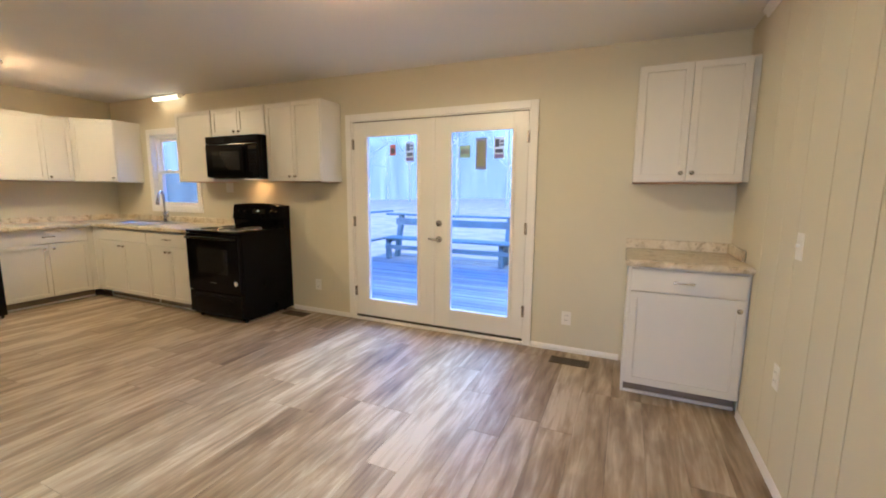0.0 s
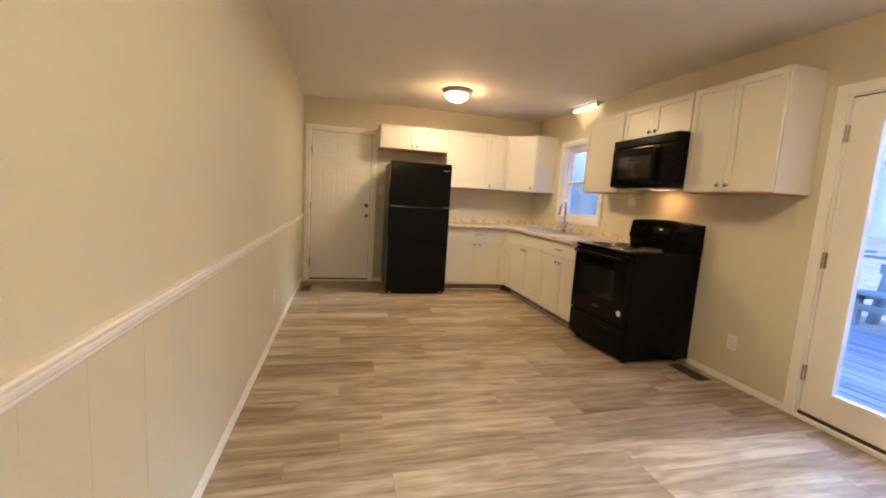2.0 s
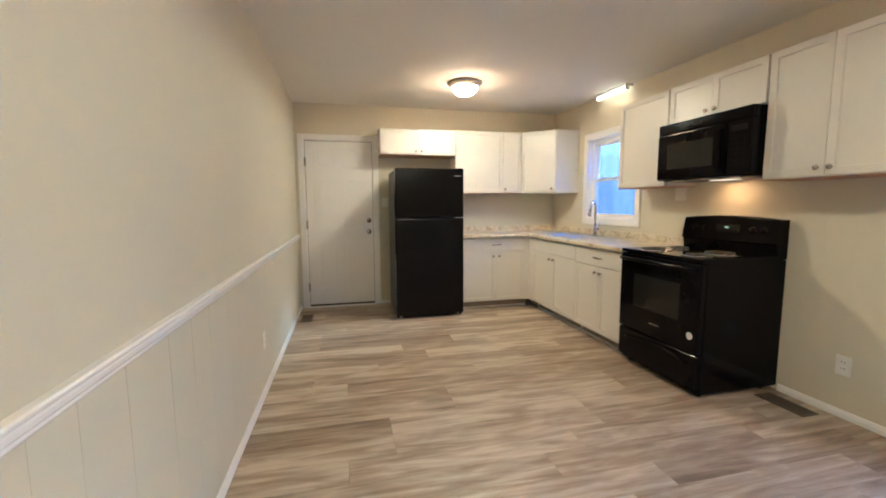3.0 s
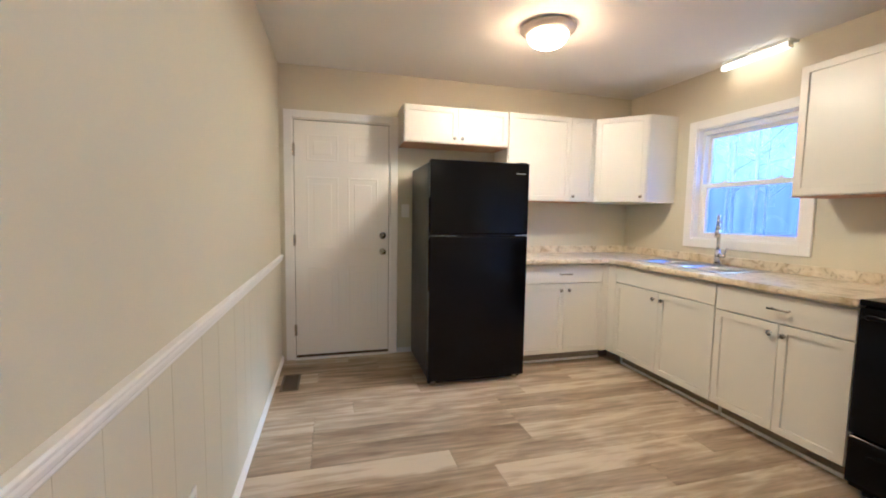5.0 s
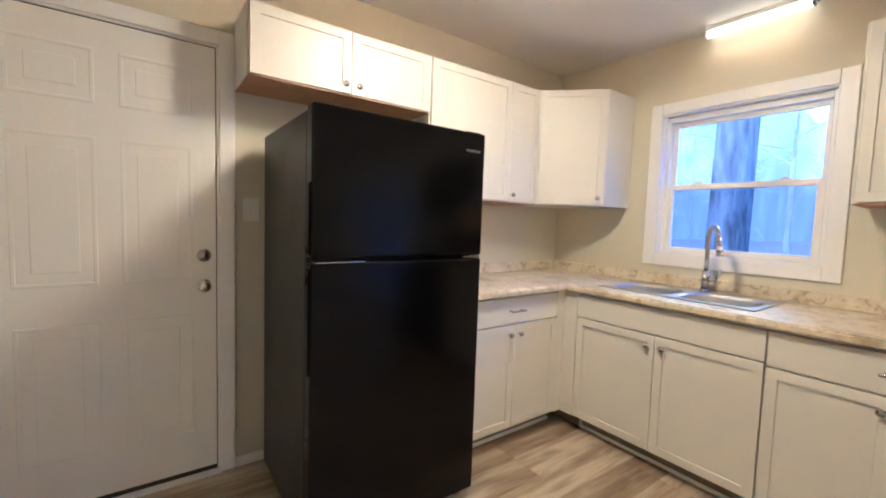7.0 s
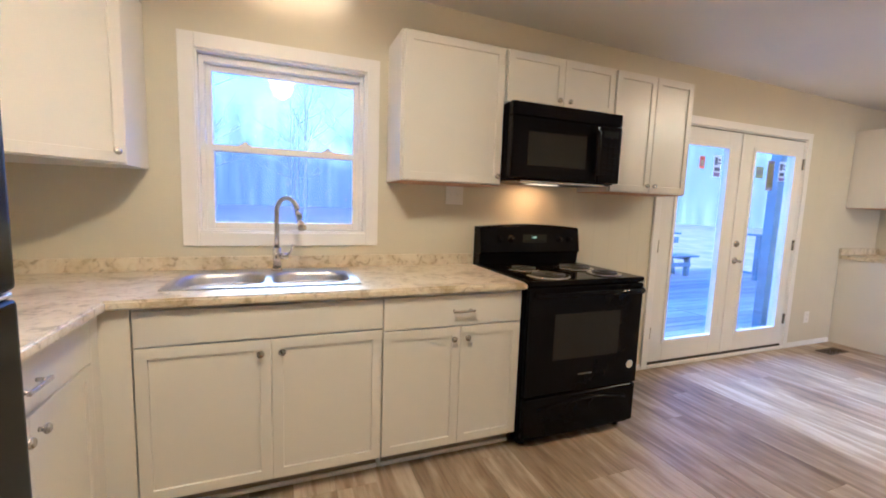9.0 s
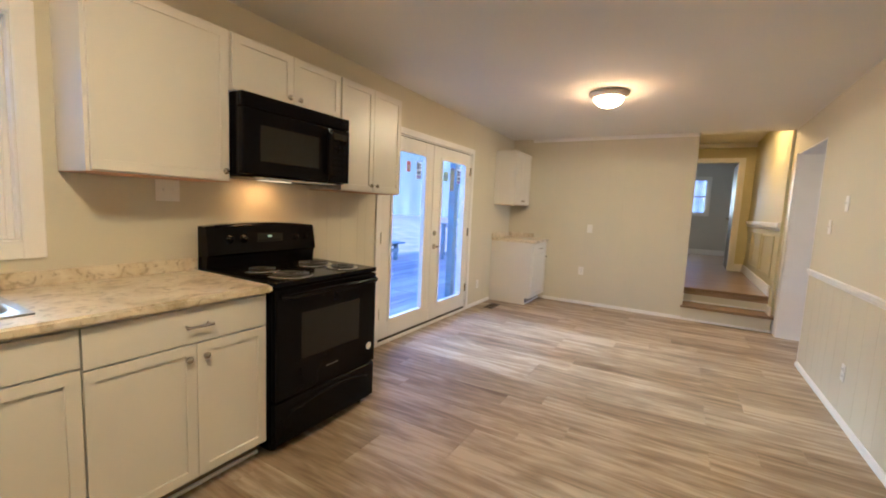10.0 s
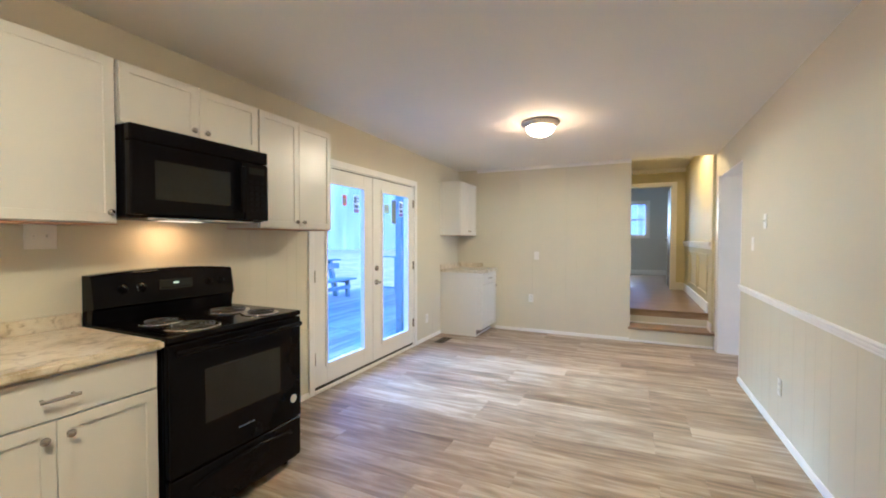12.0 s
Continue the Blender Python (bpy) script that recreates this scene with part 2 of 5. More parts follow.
SUBFLOOR = surface("plank_joint", (0.06, 0.045, 0.035), 0.8, vary=0.2)
DECK = plank_material("weathered_deck_board", (0.21, 0.21, 0.215), (0.36, 0.36, 0.365), (0.52, 0.52, 0.52), 0.6, along='X')
DECKRAIL = surface("weathered_green_grey_timber", (0.27, 0.325, 0.32), 0.75, vary=0.25, scale=6, bump=0.3, bump_scale=60)
LAM = laminate_material()


def misty_woods():
    """Distant bare woods: mist painted as pale glowing streaks, thinning upwards into the sky."""
    m = bpy.data.materials.new("painted_misty_woods")
    m.use_nodes = True
    n, l = m.node_tree.nodes, m.node_tree.links
    n.remove(n["Principled BSDF"])
    tc, mp, tall = n.new("ShaderNodeTexCoord"), n.new("ShaderNodeMapping"), n.new("ShaderNodeSeparateXYZ")
    mp.inputs["Scale"].default_value = (1, 1, 0.10)
    l.new(tc.outputs["Object"], mp.inputs["Vector"])
    l.new(tc.outputs["Object"], tall.inputs[0])
    streak, clump = n.new("ShaderNodeTexNoise"), n.new("ShaderNodeTexNoise")
    streak.inputs["Scale"].default_value, streak.inputs["Detail"].default_value = 0.9, 6
    clump.inputs["Scale"].default_value, clump.inputs["Detail"].default_value = 0.16, 8
    l.new(mp.outputs["Vector"], streak.inputs["Vector"])
    l.new(tc.outputs["Object"], clump.inputs["Vector"])
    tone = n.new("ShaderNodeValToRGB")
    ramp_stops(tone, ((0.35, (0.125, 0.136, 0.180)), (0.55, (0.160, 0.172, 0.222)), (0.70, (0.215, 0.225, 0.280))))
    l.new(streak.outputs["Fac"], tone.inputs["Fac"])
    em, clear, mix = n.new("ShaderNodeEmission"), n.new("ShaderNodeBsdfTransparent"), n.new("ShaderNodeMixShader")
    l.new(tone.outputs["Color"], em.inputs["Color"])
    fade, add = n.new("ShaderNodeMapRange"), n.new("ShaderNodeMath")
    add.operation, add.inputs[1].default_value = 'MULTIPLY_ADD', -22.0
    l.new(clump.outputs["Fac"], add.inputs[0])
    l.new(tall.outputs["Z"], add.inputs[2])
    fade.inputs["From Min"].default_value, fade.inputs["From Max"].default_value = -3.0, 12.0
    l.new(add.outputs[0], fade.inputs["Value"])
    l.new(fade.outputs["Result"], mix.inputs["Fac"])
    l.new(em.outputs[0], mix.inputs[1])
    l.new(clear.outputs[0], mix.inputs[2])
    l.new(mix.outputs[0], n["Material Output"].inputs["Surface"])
    return m


MIST = misty_woods()


def screen_material():
    """Fine grey insect mesh, too fine to see its wires: it dims what is behind it."""
    m = bpy.data.materials.new("insect_mesh")
    m.use_nodes = True
    n, l = m.node_tree.nodes, m.node_tree.links
    clear = n.new("ShaderNodeBsdfTransparent")
    clear.inputs["Color"].default_value = (0.76, 0.77, 0.80, 1)
    l.new(clear.outputs[0], n["Material Output"].inputs["Surface"])
    return m


MESH = screen_material()
GLASS = glass_material("window_glass")
DOMEGLASS = glow("lit_frosted_glass", (1.0, 0.47, 0.17), 26.0)
TUBEGLASS = glow("lit_tube_diffuser", (1.0, 0.66, 0.34), 1.0)
LCD = glow("clock_display", (0.25, 0.9, 0.35), 0.06)
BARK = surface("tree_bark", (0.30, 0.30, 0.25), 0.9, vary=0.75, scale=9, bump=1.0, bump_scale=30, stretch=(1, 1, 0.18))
# bark of the far trees, paled so the mist sits in its colour
HAZEBARK = surface("hazed_tree_bark", (0.62, 0.60, 0.60), 0.95, vary=0.25, scale=3)
LEAFLITTER = surface("leaf_litter", (0.76, 0.61, 0.50), 0.95, vary=0.25, scale=1.2, bump=0.6, bump_scale=14)


def paper(name, colour):
    """Thin paper: lit from the front and, through it, from behind."""
    m = surface(name, colour, 0.7, vary=0.05)
    n, l = m.node_tree.nodes, m.node_tree.links
    through_, mix = n.new("ShaderNodeBsdfTranslucent"), n.new("ShaderNodeMixShader")
    through_.inputs["Color"].default_value = (*colour, 1)
    mix.inputs["Fac"].default_value = 0.5
    l.new(n["Principled BSDF"].outputs[0], mix.inputs[1])
    l.new(through_.outputs[0], mix.inputs[2])
    l.new(mix.outputs[0], n["Material Output"].inputs["Surface"])
    return m


PAPER = paper("sticker_paper", (0.80, 0.80, 0.78))
INK = paper("sticker_ink", (0.22, 0.22, 0.26))
REDINK = paper("sticker_red", (0.70, 0.30, 0.24))
GREENINK = paper("sticker_green", (0.52, 0.56, 0.40))
PURPLEINK = paper("sticker_purple", (0.40, 0.28, 0.52))
GREYSTICK = paper("sticker_grey", (0.45, 0.45, 0.48))

# ---- mesh helpers ----


def box(bm, x0, x1, y0, y1, z0, z1, bevel=0.0, seg=1):
    """A box, its edges eased, added to a bmesh."""
    m = Matrix.LocRotScale(((x0 + x1) / 2, (y0 + y1) / 2, (z0 + z1) / 2), None, (abs(x1 - x0), abs(y1 - y0), abs(z1 - z0)))
    vs = bmesh.ops.create_cube(bm, size=1, matrix=m)["verts"]
    if bevel:
        es = list({e for v in vs for e in v.link_edges})
        bmesh.ops.bevel(bm, geom=es, offset=bevel, segments=seg, affect='EDGES', profile=0.6)


def cyl(bm, base, axis, r0, r1, length, n=20, bevel=0.0):
    """A cylinder or cone from base along axis."""
    q = Vector(axis).to_track_quat('Z', 'Y').to_matrix().to_4x4()
    m = Matrix.Translation(Vector(base) + Vector(axis).normalized() * length / 2) @ q
    vs = bmesh.ops.create_cone(bm, cap_ends=True, segments=n, radius1=r0, radius2=r1, depth=length, matrix=m)["verts"]
    if bevel:
        es = [e for e in {e for v in vs for e in v.link_edges} if any(len(f.verts) > 4 for f in e.link_faces)]
        bmesh.ops.bevel(bm, geom=es, offset=bevel, segments=2, affect='EDGES')


def lathe(bm, profile, centre, n=40):
    """A body of revolution about z from (radius, height) pairs."""
    rings = []
    for r, z in profile:
        rings.append([bm.verts.new((centre[0] + r * math.cos(a), centre[1] + r * math.sin(a), centre[2] + z)) for a in [2 * math.pi * k / n for k in range(n)]])
    for a, b in zip(rings, rings[1:]):
        for k in range(n):
            bm.faces.new((a[k], a[(k + 1) % n], b[(k + 1) % n], b[k]))
    for ring in (rings[0], rings[-1]):
        bm.faces.new(ring)
    bmesh.ops.recalc_face_normals(bm, faces=bm.faces)


def sweep_tube(bm, pts, r, n=14, r_end=None):
    """A round tube along points."""
    pts = [Vector(p) for p in pts]
    rings = []
    for i, p in enumerate(pts):
        d = (pts[min(i + 1, len(pts) - 1)] - pts[max(i - 1, 0)]).normalized()
        q = d.to_track_quat('Z', 'Y')
        rad = r if r_end is None else r + (r_end - r) * i / (len(pts) - 1)
        rings.append([bm.verts.new(p + q @ Vector((rad * math.cos(2 * math.pi * k / n), rad * math.sin(2 * math.pi * k / n), 0))) for k in range(n)])
    for a, b in zip(rings, rings[1:]):
        # match the rings so that the tube does not twist
        s = min(range(n), key=lambda j: (a[0].co - b[j].co).length)
        for k in range(n):
            bm.faces.new((a[k], a[(k + 1) % n], b[(k + 1 + s) % n], b[(k + s) % n]))
    for ring in (rings[0], rings[-1]):
        bm.faces.new(ring)
    bmesh.ops.recalc_face_normals(bm, faces=bm.faces)


def part(name, bm, material, parent=None, label="", smooth=False):
    """Link a bmesh as one mesh object, under a thing or a part if one is given."""
    me = bpy.data.meshes.new(name)
    bm.to_mesh(me)
    bm.free()
    me.materials.append(material)
    if smooth:
        for p in me.polygons:
            p.use_smooth = True
    ob = new(name, me)
    if parent:
        ob.parent = parent
    if label:
        tagged(ob, label)
    return ob


def boxes(name, material, parent, dims, bevel=0.0, label="", seg=1):
    """One part made of boxes (x0, x1, y0, y1, z0, z1)."""
    bm = bmesh.new()
    for d in dims:
        box(bm, *d, bevel=bevel, seg=seg)
    return part(name, bm, material, parent, label)


def thing(name, m, label, category, group="", kind=""):
    ob = new(name)
    ob.empty_display_size = 0.1
    ob.matrix_world = m
    return tagged(ob, label, category, group, kind)


def structure(name, material, dims, label, category, bevel=0.0):
    return tagged(boxes(name, material, None, dims, bevel), label, category, kind="structure")


def wall_cells(u0, u1, z0, z1, holes):
    """The rectangles that are left of a wall after its openings."""
    us = sorted({u0, u1, *[h[0] for h in holes], *[h[1] for h in holes]})
    out = []
    for a, b in zip(us, us[1:]):
        zs = [z0]
        for h in sorted([h for h in holes if h[0] < (a + b) / 2 < h[1]], key=lambda h: h[2]):
            zs += [h[2], h[3]]
        zs.append(z1)
        for k in range(0, len(zs), 2):
            if zs[k + 1] - zs[k] > 1e-4:
                out.append((a, b, zs[k], zs[k + 1]))
    return out


# ---- the room's shell ----
NY, WX, EX = 3.416, -6.18, 1.058
FLOORH = 0.39
WIN = (-5.345, -4.495, 1.11, 2.02)
FRD = (-2.165, -0.38, 0.0, 2.005)
WDR = (0.10, 0.925, 0.0, 2.075)
wall_n = structure("wall_north", WALL, [(a, b, NY, NY + 0.14, c, d) for a, b, c, d in wall_cells(WX - 0.12, EX + 0.12, -0.3, 2.8, [WIN, FRD])], "greige painted wall with window and patio door openings", "wall")
wall_w = structure("wall_west", WALL, [(WX - 0.12, WX, a, b, c, d) for a, b, c, d in wall_cells(-0.24, NY, -0.3, 2.8, [WDR])], "greige painted kitchen end wall", "wall")
wall_e = structure("wall_east", WALL, [(EX, EX + 0.12, a, b, c, d) for a, b, c, d in wall_cells(0.03, NY, -0.3, 2.8, [(0.03, 0.952, -0.3, 2.40)])], "greige painted panelled wall beside the stair opening", "wall")
SOP = (-0.172, 0.885, -0.3, 2.10)
wall_s = structure("wall_south", WALL, [(a, b, -0.24, 0.0, c, d) for a, b, c, d in wall_cells(WX - 0.12, EX + 0.12, -0.3, 2.8, [SOP])], "long greige painted wall with chair rail", "wall")
bm = bmesh.new()
xs = (WX - 0.06, EX + 0.10)
lo = [bm.verts.new((x, y, ceil_z(x))) for x in xs for y in (-0.05, NY + 0.05)]
hi = [bm.verts.new((x, y, ceil_z(x) + 0.06)) for x in xs for y in (-0.05, NY + 0.05)]
for f in ((lo[0], lo[1], lo[3], lo[2]), (hi[0], hi[2], hi[3], hi[1]), (lo[0], lo[2], hi[2], hi[0]), (lo[1], hi[1], hi[3], lo[3]), (lo[0], hi[0], hi[1], lo[1]), (lo[2], lo[3], hi[3], hi[2])):
    bm.faces.new(f)
bmesh.ops.recalc_face_normals(bm, faces=bm.faces)
tagged(part("ceiling", bm, CEIL), "flat off-white painted ceiling", "ceiling", kind="structure")
floor = structure("floor", SUBFLOOR, [(WX, EX + 0.02, 0.0, NY, -0.06, -0.004)], "grey-brown wood-look vinyl plank floor", "floor")

# the room behind the walk's start, plain, with an added opening for fill light
structure("floor_south", PLANK, [(-3.0, 3.0, -3.6, 0.0, -0.06, -0.001)], "wood-look vinyl floor of the next room", "floor")
structure("ceiling_south", CEIL, [(-3.0, 3.0, -3.6, -0.24, 2.42, 2.5)], "plain painted ceiling of the next room", "ceiling")
structure("wall_south_room", WALL, [(-3.12, -3.0, -3.6, -0.24, 0, 2.5), (3.0, 3.12, -3.6, -0.24, 0, 2.5), *[(a, b, -3.72, -3.6, c, d) for a, b, c, d in wall_cells(-3.12, 3.12, 0, 2.5, [(-1.0, 1.0, 0.9, 2.0)])], (1.178, 3.12, -0.24, -0.10, 0, 2.5)], "plain painted walls of the next room with an added light opening", "wall")

# ---- hall and far room behind the stair opening ----
HX, FX = 4.05, 7.45
structure("floor_hall", TREAD, [(1.36, FX, -1.6, 1.1, 0.30, FLOORH)], "brown wood floor of the raised hall", "floor")
structure("wall_hall_south", HALLPAINT, [(EX + 0.12, HX, -0.09, 0.03, 0.0, 2.9)], "ochre painted hall wall with chair rail", "wall")
structure("wall_hall_north", HALLPAINT, [(EX + 0.12, HX, 1.02, 1.14, 0.0, 2.9)], "ochre painted hall wall", "wall")
structure("wall_hall_end", HALLPAINT, [(HX, HX + 0.1, a, b, c, d) for a, b, c, d in wall_cells(-0.09, 1.14, 0.3, 2.9, [(0.25, 0.97, 0.3, FLOORH + 1.97)])], "ochre painted wall round the bedroom doorway", "wall")
structure("ceiling_hall", CEIL, [(EX + 0.10, HX + 0.1, -0.09, 1.14, 2.70, 2.78)], "white painted hall ceiling", "ceiling")
structure("crown_trim_hall", TRIM, [(HX - 0.05, HX, 0.03, 1.02, 2.62, 2.70)], "white crown moulding at the hall's end", "trim", 0.012)
structure("baseboard_hall", TRIM, [(1.36, HX - 0.015, 0.03, 0.048, FLOORH, FLOORH + 0.14), (HX - 0.018, HX, 0.048, 0.17, FLOORH, FLOORH + 0.14)], "tall white hall baseboard", "baseboard", 0.004)
structure("chair_rail_hall", TRIM, [(1.18, HX, 0.03, 0.065, FLOORH + 0.87, FLOORH + 0.93), (1.18, HX, 0.03, 0.05, FLOORH + 0.83, FLOORH + 0.87)], "white chair rail in the hall", "trim", 0.006)
for a, b in ((1.45, 2.25), (2.4, 3.15), (3.3, 3.95)):
    z0, z1 = FLOORH + 0.22, FLOORH + 0.76
    structure("panel_trim_hall", HALLPAINT, [(a, b, 0.03, 0.045, z0, z0 + 0.03), (a, b, 0.03, 0.045, z1 - 0.03, z1), (a, a + 0.03, 0.03, 0.045, z0 + 0.03, z1 - 0.03), (b - 0.03, b, 0.03, 0.045, z0 + 0.03, z1 - 0.03)], "ochre picture-frame wainscot moulding", "trim", 0.004)
structure("door_trim_hall", TRIM, [(HX - 0.018, HX, 0.17, 0.25, FLOORH, FLOORH + 2.05), (HX - 0.018, HX, 0.25, 1.02, FLOORH + 1.97, FLOORH + 2.05)], "white casing of the bedroom doorway", "trim", 0.004)
structure("wall_far_room", GREYPAINT, [(FX, FX + 0.1, a, b, c, d) for a, b, c, d in wall_cells(-1.6, 2.6, 0.3, 2.9, [(0.58, 1.75, 1.45, 2.32)])] + [(HX + 0.1, FX, -1.7, -1.6, 0.3, 2.9), (HX + 0.1, FX, 2.6, 2.7, 0.3, 2.9)], "grey painted bedroom walls", "wall")
structure("ceiling_far_room", CEIL, [(HX + 0.1, FX + 0.1, -1.7, 2.7, 2.75, 2.85)], "white bedroom ceiling", "ceiling")
structure("floor_far_room", TREAD, [(HX + 0.1, FX, 1.1, 2.6, 0.30, FLOORH)], "brown wood bedroom floor", "floor")
structure("wall_far_south", GREYPAINT, [(HX + 0.1, HX + 0.12, -1.6, 0.24, 0.3, 2.9), (HX + 0.1, HX + 0.12, 1.1, 2.6, 0.3, 2.9)], "grey painted bedroom wall", "wall")
structure("baseboard_far_room", TRIM, [(FX - 0.02, FX, -1.6, 2.6, FLOORH, FLOORH + 0.13)], "white bedroom baseboard", "baseboard", 0.004)

# ---- steps to the hall ----
steps = thing("stair", pose(0, 0, 0), "two painted steps with brown wood treads", "stair", kind="structure")
boxes("riser", WALL, steps, [(EX - 0.002, EX + 0.02, 0.03, 0.95, 0.0, 0.165)])
boxes("riser", WALL, steps, [(1.38, 1.40, 0.03, 1.02, 0.195, 0.36)])
boxes("tread", TREAD, steps, [(EX - 0.03, 1.38, -0.0, 0.975, 0.165, 0.195)], 0.006, "brown wood tread with rounded nose", 2)
boxes("tread", TREAD, steps, [(1.345, 1.45, 0.03, 1.02, 0.36, FLOORH + 0.003)], 0.006, "brown wood nosing", 2)
boxes("cove_trim", TRIM, steps, [(1.365, 1.38, 0.03, 1.02, 0.195, 0.215)], 0.003)
boxes("cove_trim", TRIM, steps, [(EX - 0.014, EX - 0.002, 0.0, 0.952, 0.0, 0.03)], 0.003)
boxes("end_block", TRIM, steps, [(1.10, 1.30, 0.031, 0.05, 0.195, 0.30)], 0.003)

# ---- trim ----


def rail_profile(name, pts, a, b, axis, material, label, category):
    """A moulding of one profile (out from the wall, height) run along x or y between a and b."""
    bm = bmesh.new()
    ends = []
    for u in (a, b):
        ends.append([bm.verts.new((u, o, z) if axis == 'x' else (o, u, z)) for o, z in pts])
    n = len(pts)
    for k in range(n):
        bm.faces.new((ends[0][k], ends[0][(k + 1) % n], ends[1][(k + 1) % n], ends[1][k]))
    bm.faces.new(ends[0])
    bm.faces.new(ends[1])
    bmesh.ops.recalc_face_normals(bm, faces=bm.faces)
    return tagged(part(name, bm, material), label, category, kind="structure")


RAIL = [(0, 0.866), (0.010, 0.866), (0.013, 0.871), (0.013, 0.879), (0.018, 0.885), (0.020, 0.896), (0.019, 0.903), (0.024, 0.908), (0.025, 0.914), (0.021, 0.919), (0, 0.919)]
rail_profile("chair_rail", RAIL, WX, -0.174, 'x', TRIM, "white moulded chair rail along the wall", "trim")


def base_pts(wall, sign, h=0.045):
    return [(wall, 0), (wall + sign * 0.016, 0), (wall + sign * 0.016, h * 0.5), (wall + sign * 0.010, h * 0.85), (wall + sign * 0.006, h), (wall, h)]


BASE_L, BASE_C = "low white quarter-round baseboard", "baseboard"
rail_profile("baseboard_south", base_pts(0.0, 1), WX, -0.172, 'x', TRIM, BASE_L, BASE_C)
rail_profile("baseboard_north_west", base_pts(NY, -1), -3.0, -2.226, 'x', TRIM, BASE_L, BASE_C)
rail_profile("baseboard_north_east", base_pts(NY, -1), -0.318, 0.385, 'x', TRIM, BASE_L, BASE_C)
rail_profile("baseboard_east", base_pts(EX, -1), 0.955, 2.80, 'y', TRIM, BASE_L, BASE_C)
rail_profile("baseboard_west", base_pts(WX, 1), 0.992, 1.20, 'y', TRIM, BASE_L, BASE_C)
CZ = 2.395
rail_profile("crown_trim", [(EX, CZ), (EX - 0.035, CZ), (EX - 0.035, CZ - 0.008), (EX - 0.012, CZ - 0.028), (EX - 0.010, CZ - 0.042), (EX, CZ - 0.042)], 0.955, 3.10, 'y', TRIM, "narrow white crown moulding", "trim")

# opening to the next room
structure("door_trim_south", TRIM, [(0.885, 0.985, 0.0, 0.016, 0, 2.10)], "white casing of the wide opening", "trim", 0.004)
structure("jamb_trim_south", TRIM, [(-0.172, -0.157, -0.24, 0.002, 0, 2.085), (0.870, 0.885, -0.24, 0.002, 0, 2.085), (-0.172, 0.885, -0.24, 0.002, 2.085, 2.10)], "white jamb lining of the opening", "trim")

# ---- panel boards on the walls ----


def panel_boards(wall, axis, plane, out, u0, u1, z0, z1, seed, widths=(0.10, 0.145, 0.20, 0.20, 0.265), depth=0.0012, groove=0.004):
    """Painted sheet panelling: strips of random width with narrow grooves between."""
    rng = random.Random(seed)
    u = u0
    while u < u1 - 0.02:
        w = min(rng.choice(widths), u1 - u)
        if u1 - (u + w) < 0.05:
            w = u1 - u
        a, b = u + groove / 2, u + w - groove / 2
        p0, p1 = sorted((plane, plane + out * depth))
        bm = bmesh.new()
        if axis == 'x':
            box(bm, a, b, p0, p1, z0, z1, depth * 0.4)
        else:
            box(bm, p0, p1, a, b, z0, z1, depth * 0.4)
        part("panel", bm, WALL, wall)
        u += w


panel_boards(wall_e, 'y', EX, -1, 0.955, 2.80, 0.045, 2.35, 3, depth=0.003, groove=0.006)
panel_boards(wall_s, 'x', 0.0, 1, WX + 0.01, -0.174, 0.045, 0.860, 5, (0.145, 0.20, 0.20, 0.265), 0.0007, 0.0025)
panel_boards(wall_n, 'x', NY, -1, -3.0, -2.228, 0.045, 1.41, 7)
panel_boards(wall_n, 'x', NY, -1, -0.318, 0.385, 0.045, 2.38, 9)

# ---- west entry door ----
WD = thing("door_1", pose(WX, 0, 0), "closed white six-panel entry door with two nickel knobs", "door", kind="structure")
bm = bmesh.new()
box(bm, -0.118, -0.055, 0.02, 0.150, 0.0, 2.14)
box(bm, -0.118, -0.055, 0.880, 1.0, 0.0, 2.14)
box(bm, -0.118, -0.055, 0.150, 0.880, 2.020, 2.14)
box(bm, -0.118, -0.055, 0.150, 0.880, 0.0, 0.060)
part("stop", bm, TRIM, WD)
boxes("casing", TRIM, WD, [(0, 0.018, 0.036, 0.102, 0.0, 2.125), (0, 0.018, 0.924, 0.990, 0.0, 2.125), (0, 0.018, 0.102, 0.924, 2.060, 2.125)], 0.005, "white door casing", 2)
boxes("jamb", TRIM, WD, [(-0.12, 0, 0.100, 0.112, 0, 2.064), (-0.12, 0, 0.914, 0.926, 0, 2.064), (-0.12, 0, 0.112, 0.914, 2.052, 2.064)])
# dark strips put the shade of the gaps round the leaf into colour
boxes("gap_shade", SWEEP_GAP, WD, [(-0.05, -0.010, 0.112, 0.914, 2.0475, 2.0515), (-0.05, -0.010, 0.9105, 0.9138, 0.035, 2.047), (-0.05, -0.014, 0.1122, 0.1155, 0.035, 2.047)], 0, "dark strip painting the gap's shade round the leaf")
bm = bmesh.new()
box(bm, -0.045, -0.006, 0.116, 0.910, 0.035, 2.047, 0.002)
for (a, b) in ((0.235, 0.455), (0.575, 0.795)):
    for (c, d) in ((0.245, 0.785), (0.985, 1.560), (1.735, 1.915)):
        # pressed frame and raised field of each panel
        box(bm, -0.008, -0.0026, a - 0.020, b + 0.020, c - 0.020, c - 0.006, 0.0018)
        box(bm, -0.008, -0.0026, a - 0.020, b + 0.020, d + 0.006, d + 0.020, 0.0018)
        box(bm, -0.008, -0.0026, a - 0.020, a - 0.006, c - 0.006, d + 0.006, 0.0018)
        box(bm, -0.008, -0.0026, b + 0.006, b + 0.020, c - 0.006, d + 0.006, 0.0018)
        box(bm, -0.010, -0.0036, a + 0.036, b - 0.036, c + 0.036, d - 0.036, 0.0020)
